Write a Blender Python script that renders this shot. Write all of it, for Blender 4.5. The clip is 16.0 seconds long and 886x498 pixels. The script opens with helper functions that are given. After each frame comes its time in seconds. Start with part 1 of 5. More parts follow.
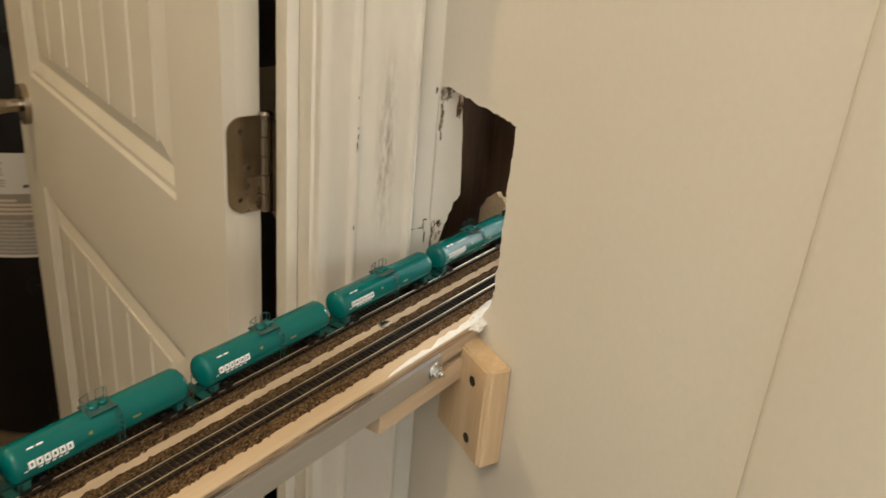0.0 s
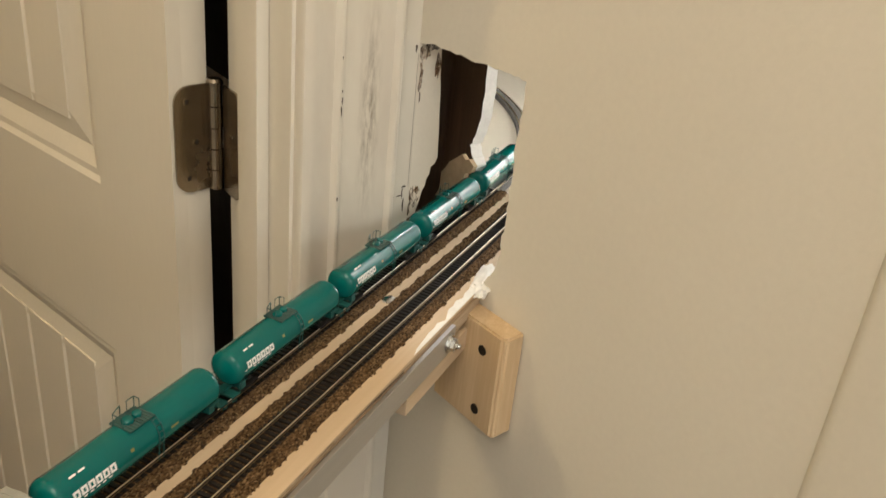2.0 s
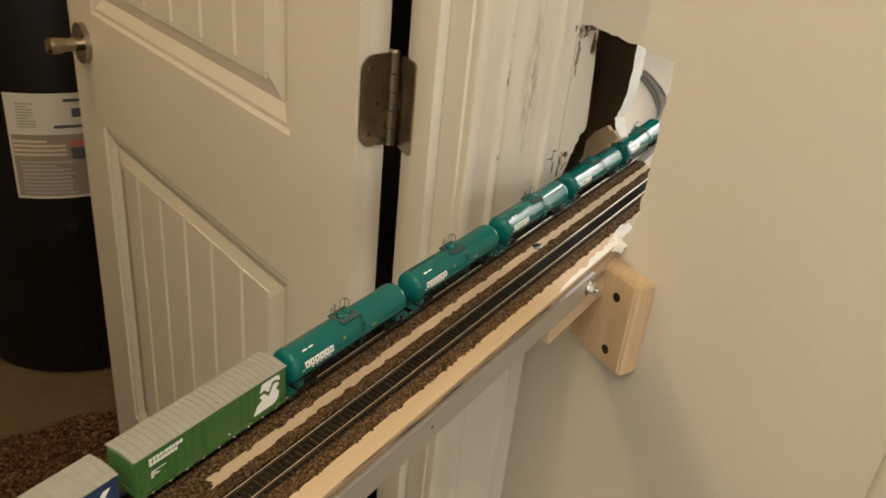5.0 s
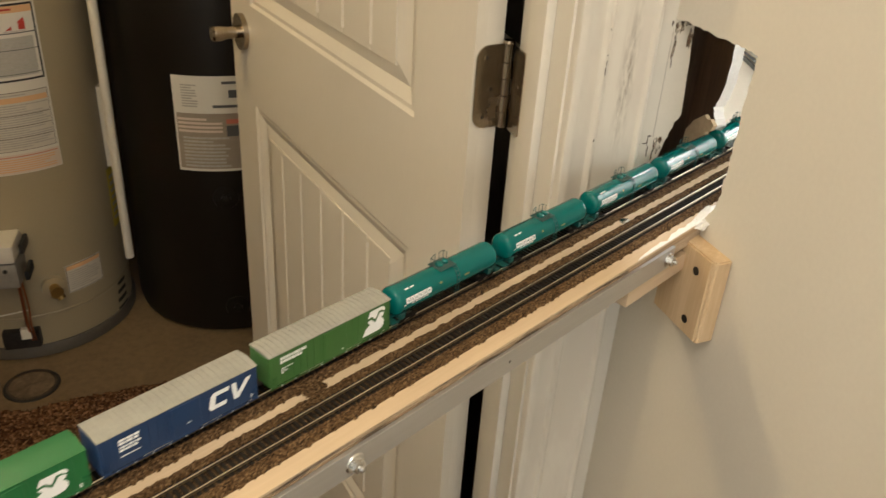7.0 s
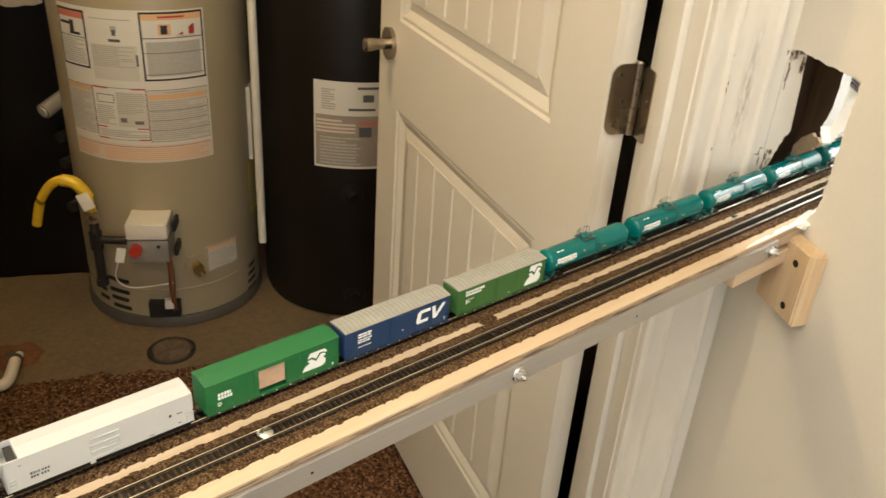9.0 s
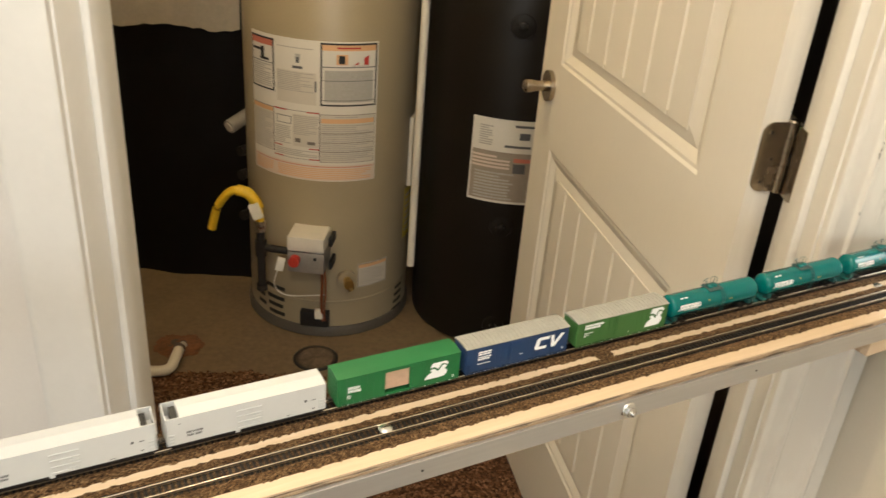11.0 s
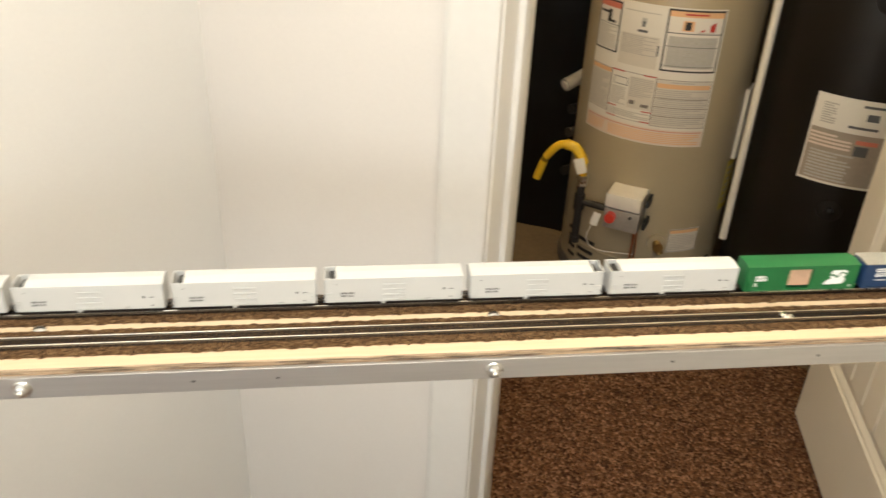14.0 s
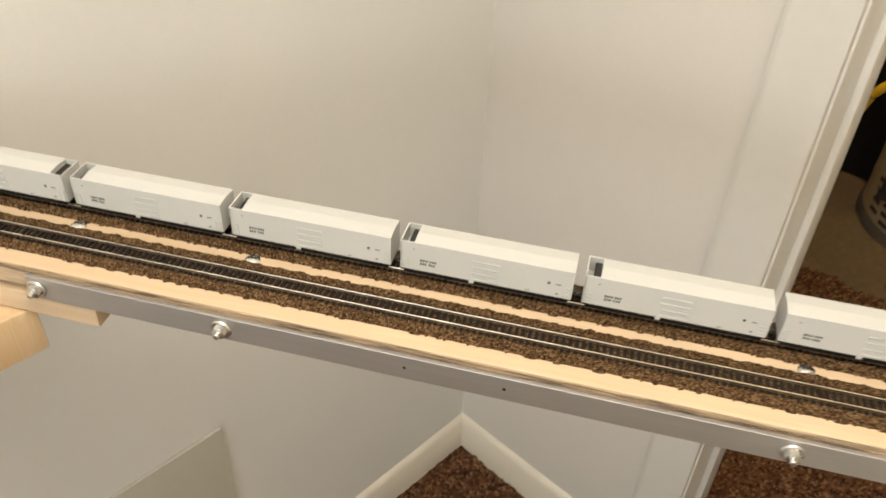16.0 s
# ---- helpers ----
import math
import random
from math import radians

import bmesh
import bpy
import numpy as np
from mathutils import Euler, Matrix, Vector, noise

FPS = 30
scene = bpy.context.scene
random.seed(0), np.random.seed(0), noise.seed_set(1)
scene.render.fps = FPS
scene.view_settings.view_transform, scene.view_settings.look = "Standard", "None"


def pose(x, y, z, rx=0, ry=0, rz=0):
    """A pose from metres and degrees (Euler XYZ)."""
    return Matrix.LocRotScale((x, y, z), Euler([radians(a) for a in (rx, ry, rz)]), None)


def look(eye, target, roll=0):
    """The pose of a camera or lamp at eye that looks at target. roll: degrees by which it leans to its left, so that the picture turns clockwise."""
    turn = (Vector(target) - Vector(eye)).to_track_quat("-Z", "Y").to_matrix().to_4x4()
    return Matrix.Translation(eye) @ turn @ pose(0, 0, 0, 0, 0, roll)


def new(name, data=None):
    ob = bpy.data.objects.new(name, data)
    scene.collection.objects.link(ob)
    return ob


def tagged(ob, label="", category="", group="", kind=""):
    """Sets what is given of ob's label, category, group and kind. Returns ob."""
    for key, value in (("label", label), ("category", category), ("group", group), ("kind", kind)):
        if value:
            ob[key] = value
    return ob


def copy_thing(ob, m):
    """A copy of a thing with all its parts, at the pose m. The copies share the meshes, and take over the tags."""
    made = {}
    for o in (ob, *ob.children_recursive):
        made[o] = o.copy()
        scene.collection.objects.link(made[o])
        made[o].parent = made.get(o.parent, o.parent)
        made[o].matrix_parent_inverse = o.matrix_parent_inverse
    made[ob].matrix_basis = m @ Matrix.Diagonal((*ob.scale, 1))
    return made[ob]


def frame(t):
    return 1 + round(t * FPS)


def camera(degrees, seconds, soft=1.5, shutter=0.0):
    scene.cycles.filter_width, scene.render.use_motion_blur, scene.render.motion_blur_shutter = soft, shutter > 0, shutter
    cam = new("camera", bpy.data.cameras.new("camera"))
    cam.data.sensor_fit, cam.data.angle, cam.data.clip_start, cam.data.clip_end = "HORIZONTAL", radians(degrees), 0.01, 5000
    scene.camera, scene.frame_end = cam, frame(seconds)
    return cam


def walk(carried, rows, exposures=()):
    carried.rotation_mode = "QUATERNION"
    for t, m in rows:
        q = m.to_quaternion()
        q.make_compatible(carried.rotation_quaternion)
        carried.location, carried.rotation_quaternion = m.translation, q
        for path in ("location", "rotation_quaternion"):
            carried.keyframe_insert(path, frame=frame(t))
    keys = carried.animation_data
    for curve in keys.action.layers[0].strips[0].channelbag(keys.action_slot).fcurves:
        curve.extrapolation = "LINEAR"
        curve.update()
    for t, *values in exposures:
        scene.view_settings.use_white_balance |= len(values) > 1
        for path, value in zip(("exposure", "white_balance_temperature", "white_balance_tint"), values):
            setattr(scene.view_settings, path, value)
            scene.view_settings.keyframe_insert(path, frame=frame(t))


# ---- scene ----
cam = camera(56.9, 16.0, shutter=0.6)
PATH = [
    (0, (-0.052, -0.268, 1.357), (1.454, 0.762, 0.538), 5.1),
    (0.5, (-0.052, -0.234, 1.346), (1.546, 0.686, 0.572), 5.4),
    (1, (-0.046, -0.199, 1.346), (1.59, 0.643, 0.562), 5.1),
    (1.5, (-0.067, -0.17, 1.333), (1.612, 0.568, 0.535), 6.5),
    (2, (-0.085, -0.162, 1.334), (1.587, 0.528, 0.479), 6.0),
    (2.5, (-0.098, -0.157, 1.33), (1.562, 0.529, 0.451), 5.5),
    (3, (-0.113, -0.157, 1.333), (1.526, 0.555, 0.433), 5.1),
    (3.5, (-0.131, -0.158, 1.34), (1.483, 0.589, 0.424), 5.2),
    (4, (-0.146, -0.162, 1.342), (1.439, 0.645, 0.427), 5.2),
    (4.5, (-0.159, -0.17, 1.344), (1.392, 0.7, 0.43), 5.5),
    (5, (-0.177, -0.181, 1.355), (1.332, 0.739, 0.419), 5.9),
    (7.5, (-0.27, -0.273, 1.386), (0.999, 0.926, 0.411), 3.8),
    (8, (-0.327, -0.29, 1.393), (0.921, 0.937, 0.426), 4.2),
    (8.5, (-0.367, -0.31, 1.407), (0.839, 0.959, 0.44), 4.2),
    (11, (-0.39, -0.372, 1.437), (0.48, 1.183, 0.529), 4.6),
    (11.5, (-0.406, -0.389, 1.434), (0.363, 1.223, 0.533), 4.2),
    (12, (-0.415, -0.409, 1.429), (0.207, 1.254, 0.508), 3.0),
    (12.5, (-0.421, -0.432, 1.428), (0.069, 1.263, 0.486), 1.7),
    (13, (-0.45, -0.45, 1.426), (-0.044, 1.256, 0.463), 1.7),
    (13.5, (-0.499, -0.463, 1.425), (-0.161, 1.247, 0.446), 2.4),
    (14, (-0.55, -0.473, 1.425), (-0.31, 1.247, 0.435), 2.6),
    (14.5, (-0.581, -0.473, 1.426), (-0.461, 1.25, 0.417), 2.9),
    (15, (-0.595, -0.44, 1.419), (-0.618, 1.262, 0.369), 4.1),
    (15.5, (-0.571, -0.37, 1.419), (-0.806, 1.248, 0.266), 4.3),
    (16, (-0.569, -0.312, 1.401), (-0.908, 1.21, 0.148), 2.8),
]
EXPOSURES = [(0, -0.08, 6350, 10), (2, -0.08, 6450, 10), (3.5, -0.11, 6650, 10), (5, -0.11, 6650, 10), (7.5, 0.29, 6350, 10), (8, 0.45, 6320, 10), (8.5, 0.51, 6300, 10), (11, 0.58, 6230, 10),
             (12.5, 0.65, 6230, 10), (13, 0.73, 6180, 10), (14, 0.84, 6100, 10), (15, 0.84, 6120, 10), (15.5, 0.73, 6180, 10), (16, 0.47, 6300, 10)]
walk(cam, [(t, look(eye, target, roll)) for t, eye, target, roll in PATH], EXPOSURES)

# ---- world, lights, exposure ----
ROOM = pose(0.43, 0.085, 0, 0, 0, -30)      # room frame: x along the door wall, y into the closet, corner at the origin
world = bpy.data.worlds.new("world")
world.use_nodes = True
world.node_tree.nodes["Background"].inputs[0].default_value = (0.9, 0.8, 0.65, 1)
world.node_tree.nodes["Background"].inputs[1].default_value = 0.02
scene.world = world


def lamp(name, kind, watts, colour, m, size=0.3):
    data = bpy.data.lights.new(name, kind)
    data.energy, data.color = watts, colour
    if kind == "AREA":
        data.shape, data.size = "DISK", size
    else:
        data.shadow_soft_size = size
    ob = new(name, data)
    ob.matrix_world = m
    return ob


lamp("hall_light", "POINT", 25.5, (1.0, 0.89, 0.74), ROOM @ pose(-0.66, -0.85, 2.06), 0.33)
# added cool fill without a fixture, lifts the left wall and under the shelf
lamp("far_hall_fill", "POINT", 50, (0.88, 0.95, 1.0), ROOM @ pose(-0.14, -3.20, 1.85), 0.32)
lamp("closet_light", "POINT", 19.5, (1.0, 0.78, 0.43), ROOM @ pose(-1.12, 0.68, 2.34), 0.04)
lamp("train_room_light", "AREA", 360, (0.96, 0.98, 1.0), ROOM @ pose(1.63, 0.89, 2.41), 0.66)


# ---- materials ----
def material(name):
    m = bpy.data.materials.new(name)
    m.use_nodes = True
    t = m.node_tree
    return m, t, t.nodes["Principled BSDF"]


def node(t, kind, **values):
    n = t.nodes.new(kind)
    for key, value in values.items():
        n.inputs[key].default_value = value
    return n


def ramp(t, source, stops):
    r = t.nodes.new("ShaderNodeValToRGB")
    while len(r.color_ramp.elements) < len(stops):
        r.color_ramp.elements.new(0.5)
    for e, (at, c) in zip(r.color_ramp.elements, stops):
        e.position, e.color = at, (*c, 1)
    t.links.new(source, r.inputs[0])
    return r.outputs[0]


def noise_of(t, scale, detail=4.0, rough=0.55, stretch=None, space="Object"):
    co = t.nodes.new("ShaderNodeTexCoord").outputs[space]
    if stretch:
        mp = node(t, "ShaderNodeMapping", Scale=stretch)
        t.links.new(co, mp.inputs[0])
        co = mp.outputs[0]
    n = node(t, "ShaderNodeTexNoise", Scale=scale, Detail=detail, Roughness=rough)
    t.links.new(co, n.inputs["Vector"])
    return n.outputs["Fac"]


def mat(name, base, rough=0.5, metal=0.0, var=0.12, scale=8.0, fine=120.0, bump=0.15, depth=0.0006, stretch=None, coat=0.0, rvar=0.1):
    """A surface with colour variation at two scales, uneven gloss and fine relief."""
    m, t, b = material(name)
    big, small = noise_of(t, scale, stretch=stretch), noise_of(t, fine, 3, stretch=stretch)
    mix = node(t, "ShaderNodeMath", )
    mix.operation = "MULTIPLY_ADD"
    mix.inputs[1].default_value = 0.4
    t.links.new(small, mix.inputs[0])
    half = node(t, "ShaderNodeMath")
    half.operation = "MULTIPLY"
    half.inputs[1].default_value = 0.6
    t.links.new(big, half.inputs[0])
    t.links.new(half.outputs[0], mix.inputs[2])
    lo = tuple(max(0, c * (1 - var)) for c in base)
    hi = tuple(min(1, c * (1 + var)) for c in base)
    t.links.new(ramp(t, mix.outputs[0], [(0.3, lo), (0.7, hi)]), b.inputs["Base Color"])
    g = node(t, "ShaderNodeMapRange")
    g.inputs["To Min"].default_value, g.inputs["To Max"].default_value = max(0.02, rough - rvar), min(1, rough + rvar)
    t.links.new(big, g.inputs["Value"])
    t.links.new(g.outputs[0], b.inputs["Roughness"])
    b.inputs["Metallic"].default_value = metal
    b.inputs["Coat Weight"].default_value = coat
    if bump:
        bp = node(t, "ShaderNodeBump", Strength=bump, Distance=depth)
        t.links.new(small, bp.inputs["Height"])
        t.links.new(bp.outputs[0], b.inputs["Normal"])
    return m


def wood(name, light, dark, along="x", rings=26.0, rough=0.55):
    """Softwood with grain lines along one axis."""
    m, t, b = material(name)
    k = {"x": (0.06, 1, 1), "y": (1, 0.06, 1), "z": (1, 1, 0.06)}[along]
    g1, g2 = noise_of(t, rings, 5, 0.6, k), noise_of(t, rings * 9, 3, 0.6, k)
    s = node(t, "ShaderNodeMath")
    s.operation = "MULTIPLY_ADD"
    s.inputs[1].default_value = 0.35
    t.links.new(g2, s.inputs[0])
    h = node(t, "ShaderNodeMath")
    h.operation = "MULTIPLY"
    h.inputs[1].default_value = 0.65
    t.links.new(g1, h.inputs[0])
    t.links.new(h.outputs[0], s.inputs[2])
    t.links.new(ramp(t, s.outputs[0], [(0.34, dark), (0.5, tuple((a + c) / 2 for a, c in zip(light, dark))), (0.6, light)]), b.inputs["Base Color"])
    b.inputs["Roughness"].default_value = rough
    bp = node(t, "ShaderNodeBump", Strength=0.2, Distance=0.0005)
    t.links.new(s.outputs[0], bp.inputs["Height"])
    t.links.new(bp.outputs[0], b.inputs["Normal"])
    return m


def grains(name, cols, scale, rough=0.95, depth=0.004):
    """Pieces of mixed colour: carpet tufts, ballast, crumbs."""
    m, t, b = material(name)
    v = node(t, "ShaderNodeTexVoronoi", Scale=scale)
    t.links.new(t.nodes.new("ShaderNodeTexCoord").outputs["Object"], v.inputs["Vector"])
    sep = t.nodes.new("ShaderNodeSeparateColor")
    t.links.new(v.outputs["Color"], sep.inputs[0])
    n = len(cols)
    t.links.new(ramp(t, sep.outputs[0], [((i + 0.5) / n, c) for i, c in enumerate(cols)]), b.inputs["Base Color"])
    b.inputs["Roughness"].default_value = rough
    b.inputs["Specular IOR Level"].default_value = 0.15
    bp = node(t, "ShaderNodeBump", Strength=0.7, Distance=depth)
    bp.invert = True
    t.links.new(v.outputs["Distance"], bp.inputs["Height"])
    t.links.new(bp.outputs[0], b.inputs["Normal"])
    return m


WALL = mat("wall_paint", (0.675, 0.62, 0.52), 0.75, var=0.035, scale=3, fine=220, bump=0.25, depth=0.0006)
WALL_SIDE = mat("wall_paint_side", (0.675, 0.668, 0.64), 0.75, var=0.03, scale=3, fine=220, bump=0.25, depth=0.0006)
PAPERBACK = mat("drywall_paper", (0.50, 0.37, 0.23), 0.9, var=0.15, scale=40, fine=200, bump=0.3)
NICK = mat("dark_nick", (0.07, 0.05, 0.035), 0.8, var=0.3, scale=60)
WALL_LEFT = mat("wall_paint_pale", (0.635, 0.60, 0.55), 0.75, var=0.03, scale=3, fine=220, bump=0.25, depth=0.0006)
TRIM = mat("white_trim_paint", (0.70, 0.645, 0.545), 0.42, var=0.03, scale=5, fine=90, bump=0.08)
DOORP = mat("white_door_paint", (0.715, 0.645, 0.525), 0.4, var=0.03, scale=4, fine=260, bump=0.1, stretch=(1, 1, 0.15))
CEIL = mat("ceiling_paint", (0.78, 0.76, 0.72), 0.9, var=0.03)
GYPSUM = mat("gypsum_core", (0.84, 0.82, 0.78), 0.95, var=0.1, scale=40, fine=300, bump=0.5)
CAVITY = wood("dark_cavity_brown", (0.13, 0.07, 0.035), (0.06, 0.032, 0.016), "z", 30, 0.8)
CONCRETE = mat("concrete", (0.150, 0.098, 0.050), 0.85, var=0.3, scale=3.5, fine=60, bump=0.3, depth=0.001)
CARPET = grains("brown_carpet", [(0.035, 0.014, 0.006), (0.085, 0.037, 0.016), (0.155, 0.072, 0.032), (0.055, 0.023, 0.010), (0.23, 0.122, 0.062)], 170, depth=0.006)
PINE = wood("pine_board", (0.62, 0.474, 0.315), (0.52, 0.380, 0.236), "x", 30)
PINE_V = wood("pine_block", (0.66, 0.49, 0.30), (0.53, 0.365, 0.20), "z", 40, 0.7)
PLY = wood("plywood_edge", (0.58, 0.45, 0.31), (0.30, 0.21, 0.13), "x", 130)
ALU = mat("aluminium", (0.585, 0.575, 0.56), 0.52, 1.0, var=0.08, scale=6, fine=300, bump=0.06, stretch=(0.05, 1, 1))
BALLAST = grains("ballast", [(0.023, 0.012, 0.005), (0.078, 0.041, 0.017), (0.138, 0.077, 0.032), (0.046, 0.023, 0.009), (0.21, 0.130, 0.061)], 1000, depth=0.0018)
TIE = mat("black_tie_plastic", (0.009, 0.0065, 0.005), 0.62, var=0.2, scale=60)
TIE.node_tree.nodes["Principled BSDF"].inputs["Specular IOR Level"].default_value = 0.22
RAIL = mat("nickel_rail", (0.88, 0.77, 0.60), 0.33, 1.0, var=0.15, scale=30)
# foot and web are darker than the rail head
RAIL_FOOT = mat("dull_rail_foot", (0.34, 0.25, 0.15), 0.45, 1.0, var=0.3, scale=60)
RAIL_WEB = mat("dark_rail_web", (0.05, 0.035, 0.025), 0.5, 0.6, var=0.2, scale=60)
STEEL = mat("zinc_steel", (0.66, 0.65, 0.62), 0.28, 1.0, var=0.12, scale=80, fine=500)
HINGE = mat("satin_nickel", (0.36, 0.30, 0.225), 0.24, 1.0, var=0.2, scale=30, fine=500, bump=0.05)
# dark colour stands in for the shade inside screw slots and holes
SCREW = mat("screw_recess_shade", (0.05, 0.042, 0.033), 0.5, 0.8)
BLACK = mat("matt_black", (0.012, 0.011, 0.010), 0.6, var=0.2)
TEAL = mat("teal_tank_paint", (0.001, 0.110, 0.100), 0.14, var=0.05, scale=40, fine=400, bump=0.03)
TEAL_D = mat("teal_frame_plastic", (0.004, 0.070, 0.062), 0.45, var=0.12, scale=60)
GREEN = mat("boxcar_green", (0.046, 0.13, 0.032), 0.42, var=0.06, scale=30, fine=300, bump=0.05)
GREEN2 = mat("bright_boxcar_green", (0.015, 0.13, 0.038), 0.38, var=0.06, scale=30, fine=300, bump=0.05)
BLUE = mat("boxcar_blue", (0.012, 0.038, 0.10), 0.42, var=0.06, scale=30, fine=300, bump=0.05)
SILVER = mat("boxcar_roof_silver", (0.30, 0.29, 0.25), 0.55, 0.1, var=0.12, scale=90, fine=500)
WHITEC = mat("reefer_white", (0.50, 0.50, 0.475), 0.5, var=0.025, scale=30, fine=300, bump=0.03)
DECAL = mat("white_decal", (0.82, 0.82, 0.79), 0.45, var=0.02)
INK = mat("dark_decal", (0.09, 0.09, 0.09), 0.5, var=0.1)
FAINT = mat("faint_grey_decal", (0.06, 0.06, 0.058), 0.5, var=0.1)
# less yellow copy of the trim paint, used on the left jamb only
JAMB = mat("whiter_trim_jamb", (0.69, 0.67, 0.625), 0.4, var=0.03, scale=5, fine=90, bump=0.05)
TRIM_PALE = mat("pale_trim_paint", (0.63, 0.61, 0.565), 0.42, var=0.03, scale=5, fine=90, bump=0.08)
TANKGREY = mat("heater_enamel", (0.33, 0.265, 0.165), 0.38, var=0.05, scale=5, fine=200, bump=0.05)
TANKDARK = mat("dark_tank_enamel", (0.010, 0.0075, 0.005), 0.42, var=0.15, scale=4, fine=160, bump=0.08)
PAPER = mat("label_paper", (0.68, 0.63, 0.54), 0.5, var=0.03)
PAPER_G = mat("label_grey_print", (0.42, 0.39, 0.34), 0.5, var=0.08, scale=60, fine=800, stretch=(1, 1, 12))
PAPER_O = mat("label_orange", (0.70, 0.40, 0.20), 0.5, var=0.05)
PAPER_P = mat("label_peach", (0.66, 0.53, 0.42), 0.5, var=0.05)
RED = mat("red_plastic", (0.45, 0.035, 0.02), 0.4)
YELLOW = mat("yellow_gas_hose", (0.72, 0.46, 0.02), 0.4, var=0.1, scale=60)
COPPER = mat("copper_tube", (0.45, 0.16, 0.08), 0.35, 0.9)
BRASS = mat("brass", (0.55, 0.38, 0.14), 0.35, 1.0)
IRON = mat("black_iron_pipe", (0.035, 0.030, 0.026), 0.5, 0.5, var=0.2, scale=60)
PVC = mat("white_pvc", (0.66, 0.60, 0.50), 0.35, var=0.05, scale=20)
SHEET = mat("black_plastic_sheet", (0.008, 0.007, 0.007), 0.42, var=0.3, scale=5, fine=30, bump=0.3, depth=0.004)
CLOTH = mat("insulation_facing", (0.55, 0.48, 0.38), 0.8, var=0.12, scale=12, fine=90, bump=0.4, depth=0.002)
CAULK = mat("white_filler", (0.80, 0.77, 0.71), 0.7, var=0.08, scale=60, fine=200, bump=0.4, depth=0.001)


def blotched(name, base, size, stretch=(1, 1, 0.45), lo=0.40, hi=0.58, most=0.7):
    """A thin dirty film that lets the wall show through between its blotches."""
    m, t, b = material(name)
    b.inputs["Base Color"].default_value = (*base, 1)
    b.inputs["Roughness"].default_value = 0.8
    film = ramp(t, noise_of(t, size, 6, 0.7, stretch), [(lo, (0, 0, 0)), (hi, (most, most, most))])
    t.links.new(film, b.inputs["Alpha"])
    return m


STAIN = blotched("brown_stain", (0.21, 0.105, 0.038), 330)
GRIME = blotched("grey_wood_grime", (0.13, 0.10, 0.075), 420, (0.045, 1, 1), 0.50, 0.66, 0.75)
DIRT = mat("grey_smudge", (0.33, 0.28, 0.22), 0.7, var=0.35, scale=60, fine=300)
FOAM = mat("beige_layout_board", (0.72, 0.66, 0.56), 0.7, var=0.03, scale=10)
RUSTY = mat("rusty_floor_hole", (0.15, 0.058, 0.022), 0.9, var=0.4, scale=30, fine=120, bump=0.5, depth=0.002)
PAPER_B = mat("label_brown_field", (0.31, 0.25, 0.19), 0.5, var=0.1, scale=60, fine=800)
PLY_DARK = wood("plywood_dark_layer", (0.48, 0.34, 0.20), (0.24, 0.15, 0.08), "x", 160)
ROADBED = mat("grey_roadbed", (0.19, 0.185, 0.18), 0.8, var=0.3, scale=60, fine=400, bump=0.5)
WALL_SHADE = mat("grey_wall_shade", (0.48, 0.46, 0.40), 0.6, var=0.04)


def worn_trim():
    """White trim with grey rubbed smudges in two upright streaks."""
    m, t, b = material("worn_white_trim")
    pos = t.nodes.new("ShaderNodeSeparateXYZ")
    t.links.new(t.nodes.new("ShaderNodeTexCoord").outputs["Object"], pos.inputs[0])

    def near(source, centre, reach):
        off = node(t, "ShaderNodeMath")
        off.operation = "SUBTRACT"
        off.inputs[1].default_value = centre
        t.links.new(source, off.inputs[0])
        size = node(t, "ShaderNodeMath")
        size.operation = "ABSOLUTE"
        t.links.new(off.outputs[0], size.inputs[0])
        r = node(t, "ShaderNodeMapRange")
        r.inputs["From Min"].default_value, r.inputs["From Max"].default_value = 0, reach
        r.inputs["To Min"].default_value, r.inputs["To Max"].default_value = 1, 0
        t.links.new(size.outputs[0], r.inputs["Value"])
        return r.outputs[0]

    def times(a, c):
        x = node(t, "ShaderNodeMath")
        x.operation = "MULTIPLY"
        t.links.new(a, x.inputs[0]), t.links.new(c, x.inputs[1])
        return x.outputs[0]

    streak = times(near(pos.outputs[0], -0.027, 0.0095), near(pos.outputs[2], 1.165, 0.085))
    rub = times(streak, ramp(t, noise_of(t, 260, 5, 0.7, (1, 1, 0.16)), [(0.40, (0, 0, 0)), (0.68, (1.7, 1.7, 1.7))]))
    grime = ramp(t, noise_of(t, 34, 5, 0.6, (1, 1, 0.3)), [(0.45, (0.66, 0.60, 0.505)), (0.62, (0.70, 0.645, 0.545))])
    mix = node(t, "ShaderNodeMix")
    mix.data_type = "RGBA"
    mix.inputs[7].default_value = (0.33, 0.28, 0.215, 1)
    t.links.new(rub, mix.inputs[0])
    t.links.new(grime, mix.inputs[6])
    t.links.new(mix.outputs[2], b.inputs["Base Color"])
    b.inputs["Roughness"].default_value = 0.45
    return m


for painted, level in ((TEAL, 0.32), (TANKDARK, 0.25)):
    next(n for n in painted.node_tree.nodes if n.type == "BSDF_PRINCIPLED").inputs["Specular IOR Level"].default_value = level
TRIM_WORN = worn_trim()

